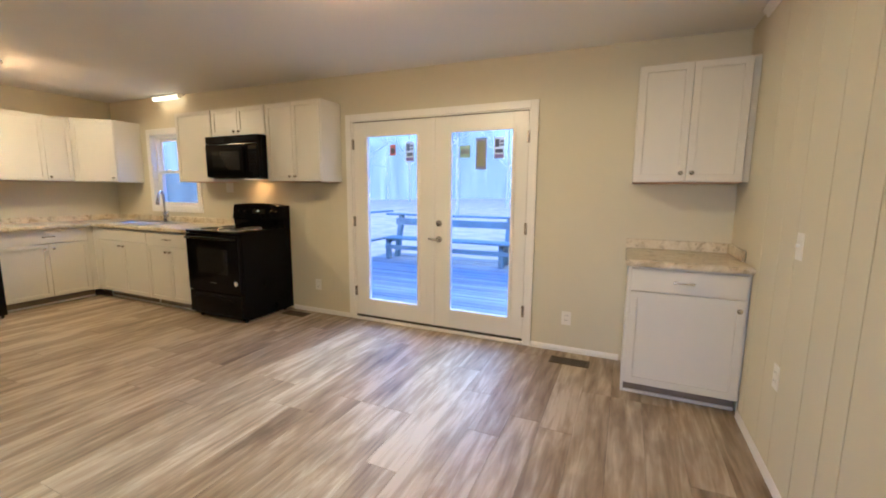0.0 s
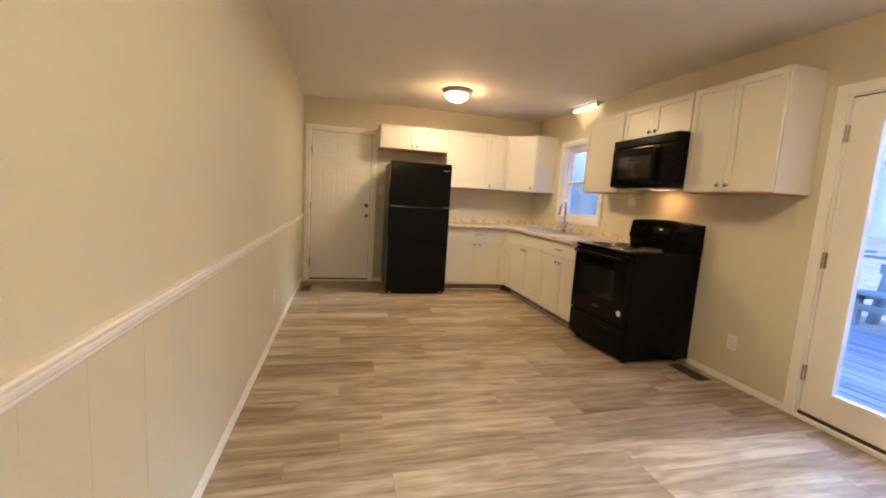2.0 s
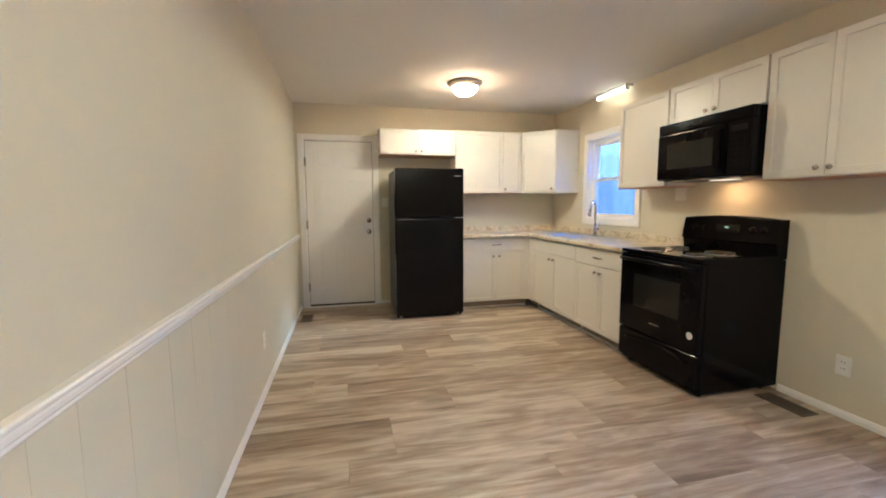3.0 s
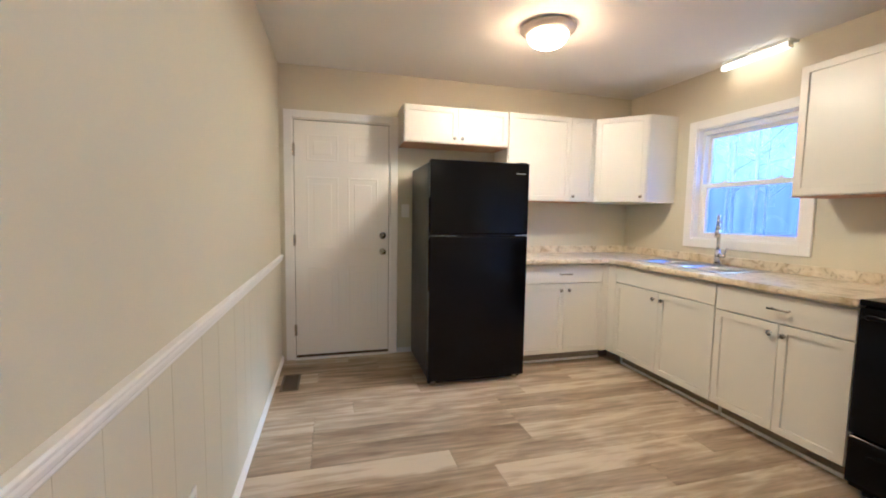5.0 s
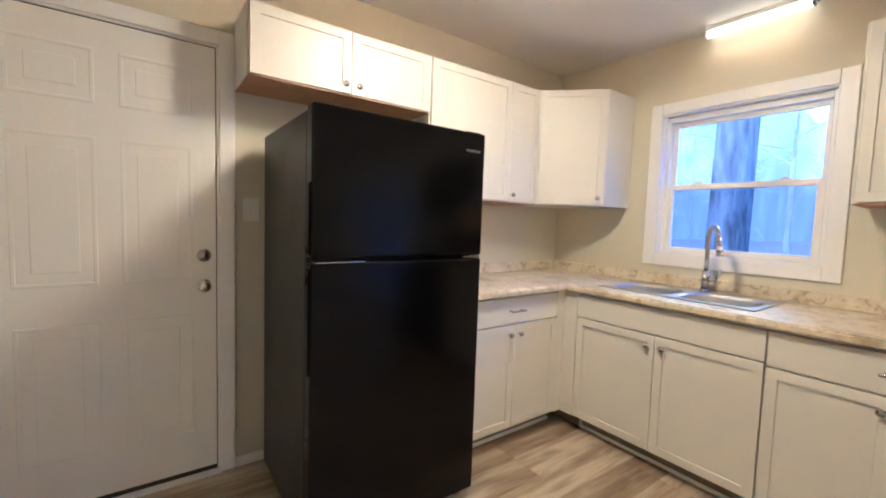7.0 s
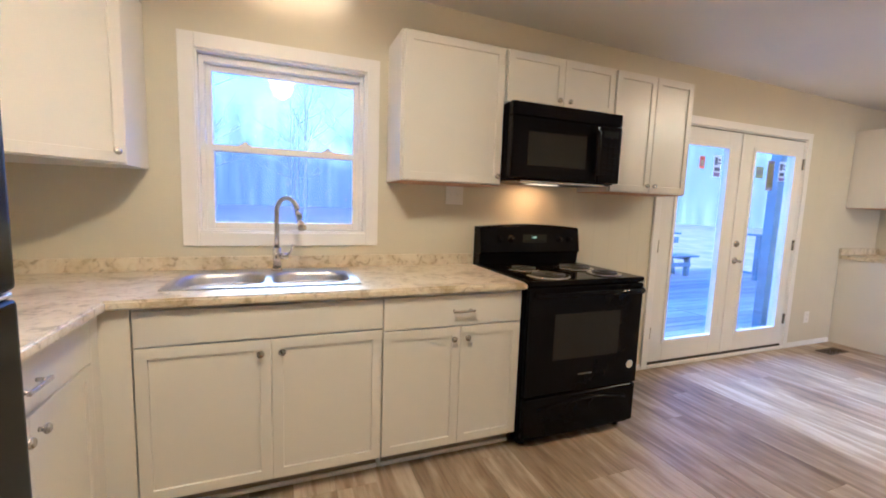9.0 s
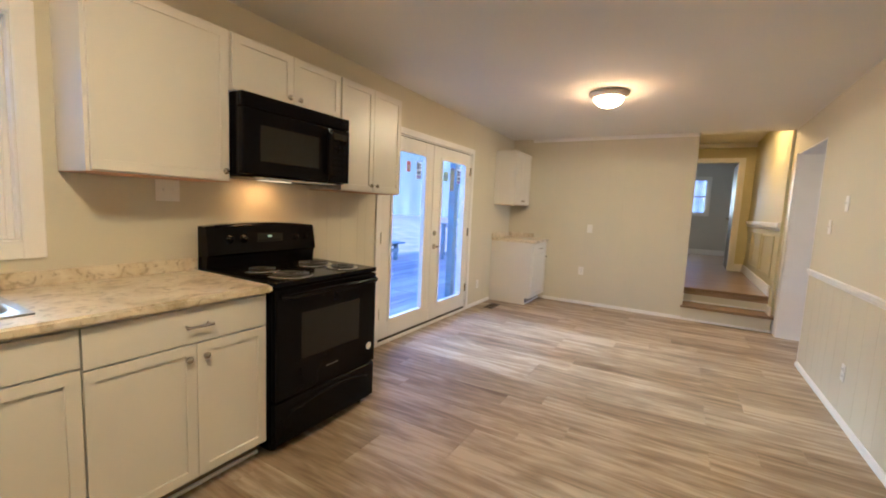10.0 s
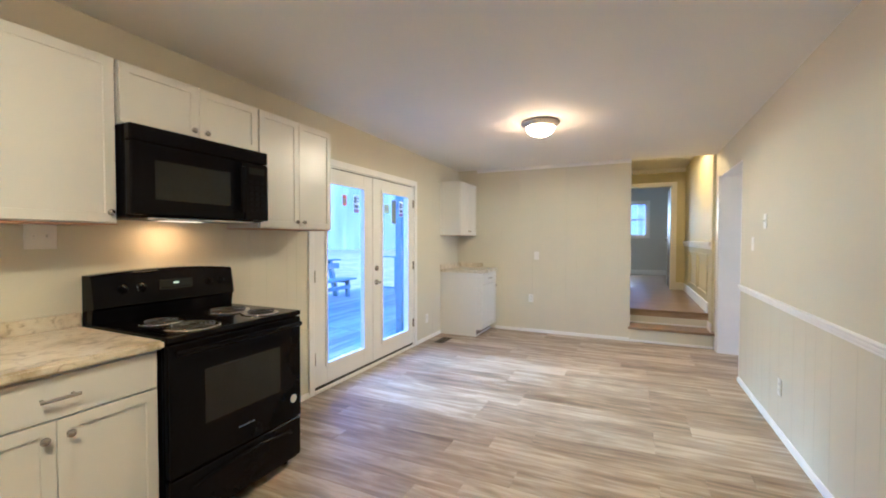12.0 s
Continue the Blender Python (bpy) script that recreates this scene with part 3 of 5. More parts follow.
leaf = part("leaf", bm, DOORP, WD, "white six-panel steel door leaf")
boxes("sweep", SWEEP_GAP, WD, [(-0.04, -0.008, 0.114, 0.912, 0.012, 0.034)], 0.002, "black rubber door sweep")
boxes("threshold", TRIM, WD, [(-0.10, 0.03, 0.10, 0.925, 0.0, 0.012)], 0.003)
for z in (1.081, 0.938):
    bm = bmesh.new()
    cyl(bm, (-0.006, 0.859, z), (1, 0, 0), 0.031, 0.029, 0.010, 28, 0.002)
    if z > 1:
        cyl(bm, (0.002, 0.859, z), (1, 0, 0), 0.022, 0.020, 0.016, 28, 0.002)
    else:
        cyl(bm, (0.002, 0.859, z), (1, 0, 0), 0.012, 0.012, 0.026, 20)
        bmesh.ops.create_uvsphere(bm, u_segments=24, v_segments=14, radius=0.027, matrix=Matrix.LocRotScale((0.042, 0.859, z), None, (0.72, 1, 1)))
    part("deadbolt" if z > 1 else "knob", bm, NICKEL, WD, "satin nickel deadbolt" if z > 1 else "satin nickel door knob", True)
for z in (0.26, 1.04, 1.80):
    bm = bmesh.new()
    cyl(bm, (0.008, 0.109, z - 0.05), (0, 0, 1), 0.007, 0.007, 0.10, 12)
    box(bm, -0.004, 0.001, 0.096, 0.125, z - 0.05, z + 0.05, 0.001)
    part("hinge", bm, NICKEL, WD, "satin nickel hinge")

# ---- patio door ----
FD = thing("door_2", pose(0, NY, 0), "closed white double patio door with tall glass panes", "door", kind="structure")
boxes("casing", TRIM, FD, [(-2.226, -2.162, -0.018, 0, 0, 2.066), (-0.384, -0.320, -0.018, 0, 0, 2.066), (-2.162, -0.384, -0.018, 0, 2.002, 2.066)], 0.005, "white door casing", 2)
boxes("jamb", TRIM, FD, [(-2.165, -2.148, 0, 0.14, 0, 2.005), (-0.397, -0.38, 0, 0.14, 0, 2.005), (-2.148, -0.397, 0, 0.14, 1.990, 2.005)])
boxes("threshold", TRIM, FD, [(-2.162, -0.384, -0.022, 0.0, 0.0, 0.030)], 0.005, "white threshold strip")
boxes("sill", SWEEP_GAP, FD, [(-2.148, -0.397, 0.0, 0.15, 0.0, 0.048)], 0.003, "dark metal sill")


def patio_leaf(x0, x1, gx0, gx1):
    lf = boxes("leaf", DOORP, FD, [(x0, gx0, 0.004, 0.048, 0.050, 1.986), (gx1, x1, 0.004, 0.048, 0.050, 1.986), (gx0, gx1, 0.004, 0.048, 0.050, 0.225), (gx0, gx1, 0.004, 0.048, 1.850, 1.986)], 0.0015, "white enamelled door leaf")
    boxes("glazing_bead", TRIM, lf, [(gx0 - 0.024, gx0 + 0.006, -0.008, 0.006, 0.201, 1.874), (gx1 - 0.006, gx1 + 0.024, -0.008, 0.006, 0.201, 1.874), (gx0 + 0.006, gx1 - 0.006, -0.008, 0.006, 0.201, 0.231), (gx0 + 0.006, gx1 - 0.006, -0.008, 0.006, 1.844, 1.874)], 0.004, "raised white glazing frame", 2)
    g = boxes("pane", GLASS, lf, [(gx0 - 0.004, gx1 + 0.004, 0.024, 0.028, 0.221, 1.854)], 0, "clear glass pane")
    g.visible_shadow = False
    return lf


patio_leaf(-2.144, -1.262, -1.985, -1.425)
patio_leaf(-1.258, -0.401, -1.090, -0.528)
boxes("astragal", TRIM, FD, [(-1.275, -1.245, -0.006, 0.004, 0.050, 1.986)], 0.003, "white astragal between the leaves")
for z in (0.30, 1.02, 1.78):
    for x in (-2.150, -0.395):
        bm = bmesh.new()
        cyl(bm, (x, -0.006, z - 0.05), (0, 0, 1), 0.007, 0.007, 0.10, 12)
        box(bm, x - 0.016, x + 0.016, -0.001, 0.005, z - 0.05, z + 0.05, 0.001)
        part("hinge", bm, NICKEL, FD, "satin nickel hinge")
bm = bmesh.new()
cyl(bm, (-1.205, 0.004, 1.035), (0, -1, 0), 0.030, 0.028, 0.010, 28, 0.002)
cyl(bm, (-1.205, -0.004, 1.035), (0, -1, 0), 0.020, 0.018, 0.014, 24, 0.002)
part("deadbolt", bm, NICKEL, FD, "satin nickel deadbolt", True)
bm = bmesh.new()
cyl(bm, (-1.205, 0.004, 0.885), (0, -1, 0), 0.031, 0.029, 0.010, 28, 0.002)
cyl(bm, (-1.205, -0.004, 0.885), (0, -1, 0), 0.011, 0.011, 0.046, 18)
sweep_tube(bm, [(-1.205, -0.048, 0.885), (-1.228, -0.054, 0.887), (-1.255, -0.052, 0.889), (-1.288, -0.048, 0.892)], 0.013, 12, 0.010)
part("lever", bm, NICKEL, FD, "satin nickel lever handle", True)

# dark strip painted in for the shaded gap over the leaves
boxes("gap_shade", SWEEP_GAP, FD, [(-2.146, -0.399, -0.001, 0.003, 1.9855, 1.992)], 0, "dark strip painting the gap's shade above the leaves")


def sticker(x0, x1, z0, z1, paper, marks, label):
    t = thing("glass_sticker", pose((x0 + x1) / 2, NY + 0.0232, z0), label, "sticker", "stickers on the patio door")
    w, h = (x1 - x0) / 2, z1 - z0
    boxes("sheet", paper, t, [(-w, w, -0.0006, 0, 0, h)])
    for a, b, c, d, mat_ in marks:
        boxes("print", mat_, t, [(a * 2 * w - w, b * 2 * w - w, -0.0010, -0.0006, c * h, d * h)])


energy = ((0.12, 0.5, 0.55, 0.9, INK), (0.58, 0.9, 0.6, 0.68, INK), (0.58, 0.9, 0.75, 0.85, INK), (0.15, 0.85, 0.28, 0.45, INK), (0.1, 0.9, 0.04, 0.2, PURPLEINK))
sticker(-1.735, -1.675, 1.665, 1.765, REDINK, ((0.2, 0.8, 0.2, 0.7, PAPER),), "small red paper label on the glass")
sticker(-1.565, -1.475, 1.605, 1.785, PAPER, energy, "white energy label with dark print on the glass")
sticker(-1.02, -0.915, 1.625, 1.73, GREENINK, ((0.15, 0.85, 0.3, 0.7, GREYSTICK),), "pale green paper label on the glass")
sticker(-0.865, -0.765, 1.52, 1.79, GREYSTICK, ((0.15, 0.85, 0.1, 0.9, GREENINK),), "tall grey paper label on the glass")
sticker(-0.70, -0.605, 1.61, 1.79, PAPER, energy, "white energy label with dark print on the glass")

# ---- kitchen window ----
KW = thing("window_1", pose(0, NY, 0), "white double-hung vinyl window over the sink", "window", kind="structure")
boxes("casing", TRIM, KW, [(-5.418, -5.345, -0.018, 0, 1.038, 2.092), (-4.495, -4.422, -0.018, 0, 1.038, 2.092), (-5.345, -4.495, -0.018, 0, 2.020, 2.092), (-5.345, -4.495, -0.018, 0, 1.038, 1.110)], 0.005, "white window casing", 2)
boxes("jamb", TRIM, KW, [(-5.345, -5.337, 0, 0.14, 1.11, 2.02), (-4.503, -4.495, 0, 0.14, 1.11, 2.02), (-5.337, -4.503, 0, 0.14, 2.012, 2.02), (-5.337, -4.503, 0, 0.14, 1.11, 1.118)])
boxes("window_frame", TRIM, KW, [(-5.337, -5.315, 0.05, 0.135, 1.118, 2.012), (-4.525, -4.503, 0.05, 0.135, 1.118, 2.012), (-5.315, -4.525, 0.05, 0.135, 1.975, 2.012), (-5.315, -4.525, 0.05, 0.135, 1.118, 1.128)], 0.003)
lower = boxes("lower_sash", TRIM, KW, [(-5.315, -5.280, 0.056, 0.088, 1.128, 1.568), (-4.560, -4.525, 0.056, 0.088, 1.128, 1.568), (-5.280, -4.560, 0.056, 0.088, 1.128, 1.160), (-5.280, -4.560, 0.056, 0.088, 1.535, 1.568)], 0.003)
upper = boxes("upper_sash", TRIM, KW, [(-5.315, -5.287, 0.096, 0.126, 1.535, 1.975), (-4.553, -4.525, 0.096, 0.126, 1.535, 1.975), (-5.287, -4.553, 0.096, 0.126, 1.945, 1.975), (-5.287, -4.553, 0.096, 0.126, 1.535, 1.560)], 0.003)
for sash, d in ((lower, (-5.284, -4.556, 0.071, 0.074, 1.156, 1.540)), (upper, (-5.29, -4.55, 0.110, 0.113, 1.556, 1.949))):
    g = boxes("pane", GLASS, sash, [d], 0, "clear glass pane")
    g.visible_shadow = False
for x in (-5.13, -4.70):
    boxes("sash_lock", TRIM, lower, [(x - 0.03, x + 0.03, 0.060, 0.086, 1.568, 1.578), (x - 0.012, x + 0.012, 0.066, 0.080, 1.578, 1.590)], 0.003)

boxes("insect_screen", MESH, KW, [(-5.312, -4.528, 0.1285, 0.1295, 1.130, 1.556)], 0, "grey insect screen outside the lower sash")

# far bedroom window and its open door
FW = thing("window_2", pose(FX, 0, 0), "small white double-hung bedroom window", "window", kind="structure")
boxes("casing", TRIM, FW, [(-0.018, 0, 0.50, 0.58, 1.38, 2.39), (-0.018, 0, 1.75, 1.83, 1.38, 2.39), (-0.018, 0, 0.58, 1.75, 2.32, 2.39), (-0.018, 0, 0.58, 1.75, 1.38, 1.45)], 0.004)
boxes("sash", TRIM, FW, [(0.04, 0.07, 0.58, 0.61, 1.45, 2.32), (0.04, 0.07, 1.72, 1.75, 1.45, 2.32), (0.04, 0.07, 0.61, 1.72, 1.86, 1.90), (0.04, 0.07, 0.61, 1.72, 1.45, 1.48), (0.04, 0.07, 0.61, 1.72, 2.29, 2.32)], 0.003)
g = boxes("pane", GLASS, FW, [(0.053, 0.056, 0.605, 1.725, 1.475, 2.295)])
g.visible_shadow = False
BD = thing("door_3", pose(HX + 0.10, 0.262, FLOORH, 0, 0, 0), "open dark brown bedroom door on a white jamb", "door", kind="structure")
boxes("leaf", DARKDOOR, BD, [(0.0, 0.756, -0.036, 0.0, 0.012, 1.955)], 0.002, "dark brown door leaf")
# white strip: the light on the door's free edge, put into colour
boxes("edge", TRIM, BD, [(0.756, 0.764, -0.036, 0.006, 0.012, 1.955)], 0.001, "free edge painted white as if lit")
boxes("jamb", TRIM, BD, [(-0.10, -0.002, -0.0118, 0.006, 0.0, 1.965)], 0.001, "white jamb")
for z in (0.28, 1.0, 1.72):
    boxes("hinge", NICKEL, BD, [(-0.012, 0.03, -0.003, 0.004, z - 0.045, z + 0.045)], 0.002, "dark hinge")
boxes("knob", NICKEL, BD, [(0.68, 0.72, 0.0, 0.05, 0.93, 0.98)], 0.012, "nickel door knob", 2)

# ---- cabinets ----


def shaker(bm, x0, x1, z0, z1, y=0.0, t=0.019, rail=0.058):
    """A shaker front, its field sunk into the face at y, in one piece."""
    g = 0.0015
    m = Matrix.LocRotScale(((x0 + x1) / 2, y + t / 2, (z0 + z1) / 2), None, (x1 - x0 - 2 * g, t, z1 - z0 - 2 * g))
    vs = bmesh.ops.create_cube(bm, size=1, matrix=m)["verts"]
    outer = list({e for v in vs for e in v.link_edges})
    bmesh.ops.bevel(bm, geom=outer, offset=0.0016, segments=1, affect='EDGES')
    face = min(bm.faces, key=lambda f: f.calc_center_median().y - f.calc_area())
    bmesh.ops.inset_region(bm, faces=[face], thickness=rail)
    bmesh.ops.inset_region(bm, faces=[face], thickness=0.0025)
    for v in face.verts:
        v.co.y += 0.008


def knob(parent, x, z, y=0.0):
    bm = bmesh.new()
    cyl(bm, (x, y, z), (0, -1, 0), 0.007, 0.006, 0.014, 16)
    cyl(bm, (x, y - 0.012, z), (0, -1, 0), 0.012, 0.0155, 0.008, 24, 0.0015)
    cyl(bm, (x, y - 0.020, z), (0, -1, 0), 0.0155, 0.011, 0.006, 24, 0.001)
    part("knob", bm, NICKEL, parent, "satin nickel knob", True)


def pull(parent, x, z, y=0.0, w=0.115):
    bm = bmesh.new()
    for s in (-1, 1):
        cyl(bm, (x + s * w * 0.38, y, z), (0, -1, 0), 0.006, 0.005, 0.026, 14)
    box(bm, x - w / 2, x + w / 2, y - 0.034, y - 0.024, z - 0.006, z + 0.006, 0.003, 2)
    part("pull", bm, NICKEL, parent, "satin nickel bar pull", True)


def cabinet(name, m, w, d, h, doors, drawers=(), kick=0.0, label="", category="", under=None, group="kitchen cabinets"):
    """A cabinet unit, front at y = 0 and facing -y. doors: (x0, x1, z0, z1, knob x, knob z)."""
    t = thing(name, m, label, category, group)
    body = [(0.001, w - 0.001, 0.021, d, kick, h)]
    boxes("body", CAB, t, body, 0.001)
    if kick:
        boxes("end_panel", CAB, t, [(0.001, 0.018, 0.085, d, 0.0, kick)])
        boxes("toe_kick", KICK, t, [(0.018, w - 0.002, 0.095, 0.115, 0.0, kick)], 0, "brown toe-kick board")
        boxes("shoe_trim", TRIM, t, [(0.019, w - 0.002, 0.080, 0.095, 0.0, 0.020)], 0.004, "white shoe moulding")
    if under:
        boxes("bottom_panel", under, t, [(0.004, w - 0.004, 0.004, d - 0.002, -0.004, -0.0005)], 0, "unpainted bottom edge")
    for x0, x1, z0, z1, kx, kz in doors:
        bm = bmesh.new()
        shaker(bm, x0, x1, z0, z1)
        dr = part("door", bm, CAB, t)
        if kx is not None:
            knob(dr, kx, kz)
    for x0, x1, z0, z1, px in drawers:
        bm = bmesh.new()
        box(bm, x0 + 0.0015, x1 - 0.0015, 0.0, 0.019, z0 + 0.0015, z1 - 0.0015, 0.003, 2)
        dr = part("drawer_front", bm, CAB, t)
        if px is not None:
            pull(dr, px, (z0 + z1) / 2)
    return t


BH, KH = 0.875, 0.095
BY, BXW = 2.772, -5.565
# north run
cabinet("sink_cabinet", pose(-5.47, BY, 0), 0.945, NY - BY, BH, [(0.004, 0.478, KH + 0.005, 0.722, 0.438, 0.665), (0.478, 0.9435, KH + 0.005, 0.722, 0.520, 0.665)], [(0.004, 0.9435, 0.726, BH - 0.01, None)], KH, "white shaker sink base cabinet with two doors", "cabinet")
cabinet("drawer_cabinet", pose(-4.5245, BY, 0), 0.7345, NY - BY, BH, [(0.0025, 0.386, KH + 0.005, 0.708, 0.348, 0.650), (0.386, 0.724, KH + 0.005, 0.708, 0.420, 0.650)], [(0.0025, 0.724, 0.712, BH - 0.01, 0.39)], KH, "white shaker base cabinet with one drawer", "cabinet")
# west run, facing east
cabinet("drawer_cabinet", pose(BXW, 1.895, 0, 0, 0, 90), 0.875, BXW - WX, BH, [(0.008, 0.440, KH + 0.005, 0.708, 0.402, 0.650), (0.440, 0.815, KH + 0.005, 0.708, 0.478, 0.650)], [(0.008, 0.815, 0.712, BH - 0.01, 0.44)], KH, "white shaker base cabinet with one drawer in the corner run", "cabinet")
fil = thing("corner_filler", pose(-5.565, BY, 0), "white filler panel in the cabinet corner", "filler panel")
boxes("filler", CAB, fil, [(-0.022, 0.094, 0.002, 0.02, KH, BH)], 0.001)
boxes("filler", CAB, fil, [(-0.019, -0.001, -0.061, 0.001, KH, BH)], 0.001)
boxes("toe_kick", KICK, fil, [(-0.10, 0.094, 0.095, 0.112, 0.0, KH)], 0)

UB, UT = 1.415, 2.178
UY, UXW = 3.102, -5.862
UH = UT - UB
UD = NY - UY - 0.002
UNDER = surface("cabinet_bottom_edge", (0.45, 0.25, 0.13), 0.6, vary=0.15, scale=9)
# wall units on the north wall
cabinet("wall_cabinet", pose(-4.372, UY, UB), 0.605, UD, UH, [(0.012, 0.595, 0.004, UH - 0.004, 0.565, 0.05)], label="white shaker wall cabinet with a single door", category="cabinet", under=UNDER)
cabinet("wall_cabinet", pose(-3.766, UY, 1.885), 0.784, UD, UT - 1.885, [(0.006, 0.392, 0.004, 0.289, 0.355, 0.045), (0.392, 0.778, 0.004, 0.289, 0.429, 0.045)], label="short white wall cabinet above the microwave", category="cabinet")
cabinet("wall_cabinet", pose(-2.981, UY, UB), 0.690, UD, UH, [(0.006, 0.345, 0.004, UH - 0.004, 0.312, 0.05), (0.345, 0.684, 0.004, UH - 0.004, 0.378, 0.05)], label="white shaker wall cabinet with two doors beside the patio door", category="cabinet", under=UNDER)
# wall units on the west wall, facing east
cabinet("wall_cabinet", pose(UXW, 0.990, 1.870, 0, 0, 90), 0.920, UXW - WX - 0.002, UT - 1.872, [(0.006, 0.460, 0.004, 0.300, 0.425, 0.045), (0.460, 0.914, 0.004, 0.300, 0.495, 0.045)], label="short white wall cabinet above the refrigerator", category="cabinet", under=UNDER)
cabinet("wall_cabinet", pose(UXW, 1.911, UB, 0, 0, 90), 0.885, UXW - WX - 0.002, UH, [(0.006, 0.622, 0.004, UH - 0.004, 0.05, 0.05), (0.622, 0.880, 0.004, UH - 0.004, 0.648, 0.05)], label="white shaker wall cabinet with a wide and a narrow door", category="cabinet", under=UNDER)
# corner wall unit with a slanted front
cu = thing("corner_wall_cabinet", pose(0, 0, UB), "white corner wall cabinet with a slanted shaker door", "cabinet", "kitchen cabinets")
bm = bmesh.new()
plan = ((-5.868, 2.798), (-5.553, 3.113), (-5.553, NY - 0.002), (WX + 0.002, NY - 0.002), (WX + 0.002, 2.798))
lo = [bm.verts.new((x, y, 0)) for x, y in plan]
hi = [bm.verts.new((x, y, UH)) for x, y in plan]
bm.faces.new(lo)
bm.faces.new(hi)
for k in range(5):
    bm.faces.new((lo[k], lo[(k + 1) % 5], hi[(k + 1) % 5], hi[k]))
bmesh.ops.recalc_face_normals(bm, faces=bm.faces)
part("body", bm, CAB, cu)
bm = bmesh.new()
shaker(bm, 0.008, 0.437, 0.004, UH - 0.004, -0.019)
slant = part("door", bm, CAB, cu)
slant.matrix_local = pose(-5.868, 2.798, 0, 0, 0, 45)
knob(slant, 0.395, 0.05, -0.019)

# corner unit beside the stairs: base, counter and wall cabinet
EB = 0.405
cabinet("drawer_cabinet", pose(EB, 2.790, 0), 0.645, NY - 2.792, BH, [(0.02, 0.635, KH + 0.005, 0.715, 0.600, 0.655)], [(0.02, 0.635, 0.721, BH - 0.012, 0.31)], KH, "white base cabinet with one drawer and one door in the corner", "cabinet")
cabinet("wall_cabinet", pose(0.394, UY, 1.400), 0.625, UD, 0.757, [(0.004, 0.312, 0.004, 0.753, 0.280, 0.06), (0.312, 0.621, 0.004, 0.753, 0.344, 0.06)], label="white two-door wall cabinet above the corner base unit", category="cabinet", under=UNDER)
fs = thing("corner_filler", pose(0, 0, 0), "white filler strips between cabinets and wall", "filler panel")
boxes("filler", CAB, fs, [(1.051, EX - 0.001, 2.822, 2.84, 0.0, BH)])
boxes("filler", CAB, fs, [(1.021, EX - 0.004, 3.125, 3.14, 1.40, 2.157)])


def counter(name, xs, ys, solid, splashes, label):
    """A worktop in one piece: the cells of a grid that are solid, given thickness and an eased edge."""
    t = thing(name, pose(0, 0, 0), label, "countertop")
    bm = bmesh.new()
    grid = [[bm.verts.new((x, y, C0)) for y in ys] for x in xs]
    for a in range(len(xs) - 1):
        for b in range(len(ys) - 1):
            if solid(a, b):
                bm.faces.new((grid[a][b], grid[a + 1][b], grid[a + 1][b + 1], grid[a][b + 1]))
    bmesh.ops.delete(bm, geom=[v for v in bm.verts if not v.link_faces], context='VERTS')
    up = bmesh.ops.extrude_face_region(bm, geom=bm.faces[:])["geom"]
    for v in up:
        if isinstance(v, bmesh.types.BMVert):
            v.co.z = CT
    bmesh.ops.recalc_face_normals(bm, faces=bm.faces)
    rim = [e for e in bm.edges if len(e.link_faces) == 2 and e.calc_face_angle() > 1.0 and abs(e.verts[0].co.z - e.verts[1].co.z) < 1e-5]
    bmesh.ops.bevel(bm, geom=rim, offset=0.008, segments=3, affect='EDGES')
    part("top", bm, LAM, t)
    for s in splashes:
        boxes("backsplash", LAM, t, [s], 0.005, "", 2)
    return t


CT, C0 = 0.915, 0.877
SX0, SX1, SY0, SY1 = -5.405, -4.605, 2.875, 3.305
counter("countertop", (WX + 0.001, -5.530, SX0 + 0.015, SX1 - 0.015, -3.790), (1.885, 2.742, SY0 + 0.015, SY1 - 0.015, NY - 0.001), lambda a, b: a == 0 or (b > 0 and (a, b) != (2, 2)),
        [(WX + 0.022, -3.790, NY - 0.022, NY - 0.001, CT, CT + 0.068), (WX + 0.001, WX + 0.021, 1.885, NY - 0.001, CT, CT + 0.068)], "L-shaped beige stone-look laminate countertop with backsplash")
counter("countertop", (0.385, EX - 0.003), (2.760, NY - 0.001), lambda a, b: True, [(0.385, EX - 0.024, NY - 0.022, NY - 0.001, CT, CT + 0.068), (EX - 0.023, EX - 0.003, 3.0, NY - 0.001, CT, CT + 0.068)], "small beige stone-look laminate countertop in the corner")

# ---- sink and tap ----
sk = thing("kitchen_sink", pose(0, 0, CT), "double-bowl stainless steel drop-in sink", "sink")


def rounded(x0, x1, y0, y1, r, z, n=5):
    pts = []
    for cx, cy, a0 in ((x1 - r, y1 - r, 0), (x0 + r, y1 - r, 90), (x0 + r, y0 + r, 180), (x1 - r, y0 + r, 270)):
        for k in range(n + 1):
            a = radians(a0 + 90 * k / n)
            pts.append((cx + r * math.cos(a), cy + r * math.sin(a), z))
    return pts


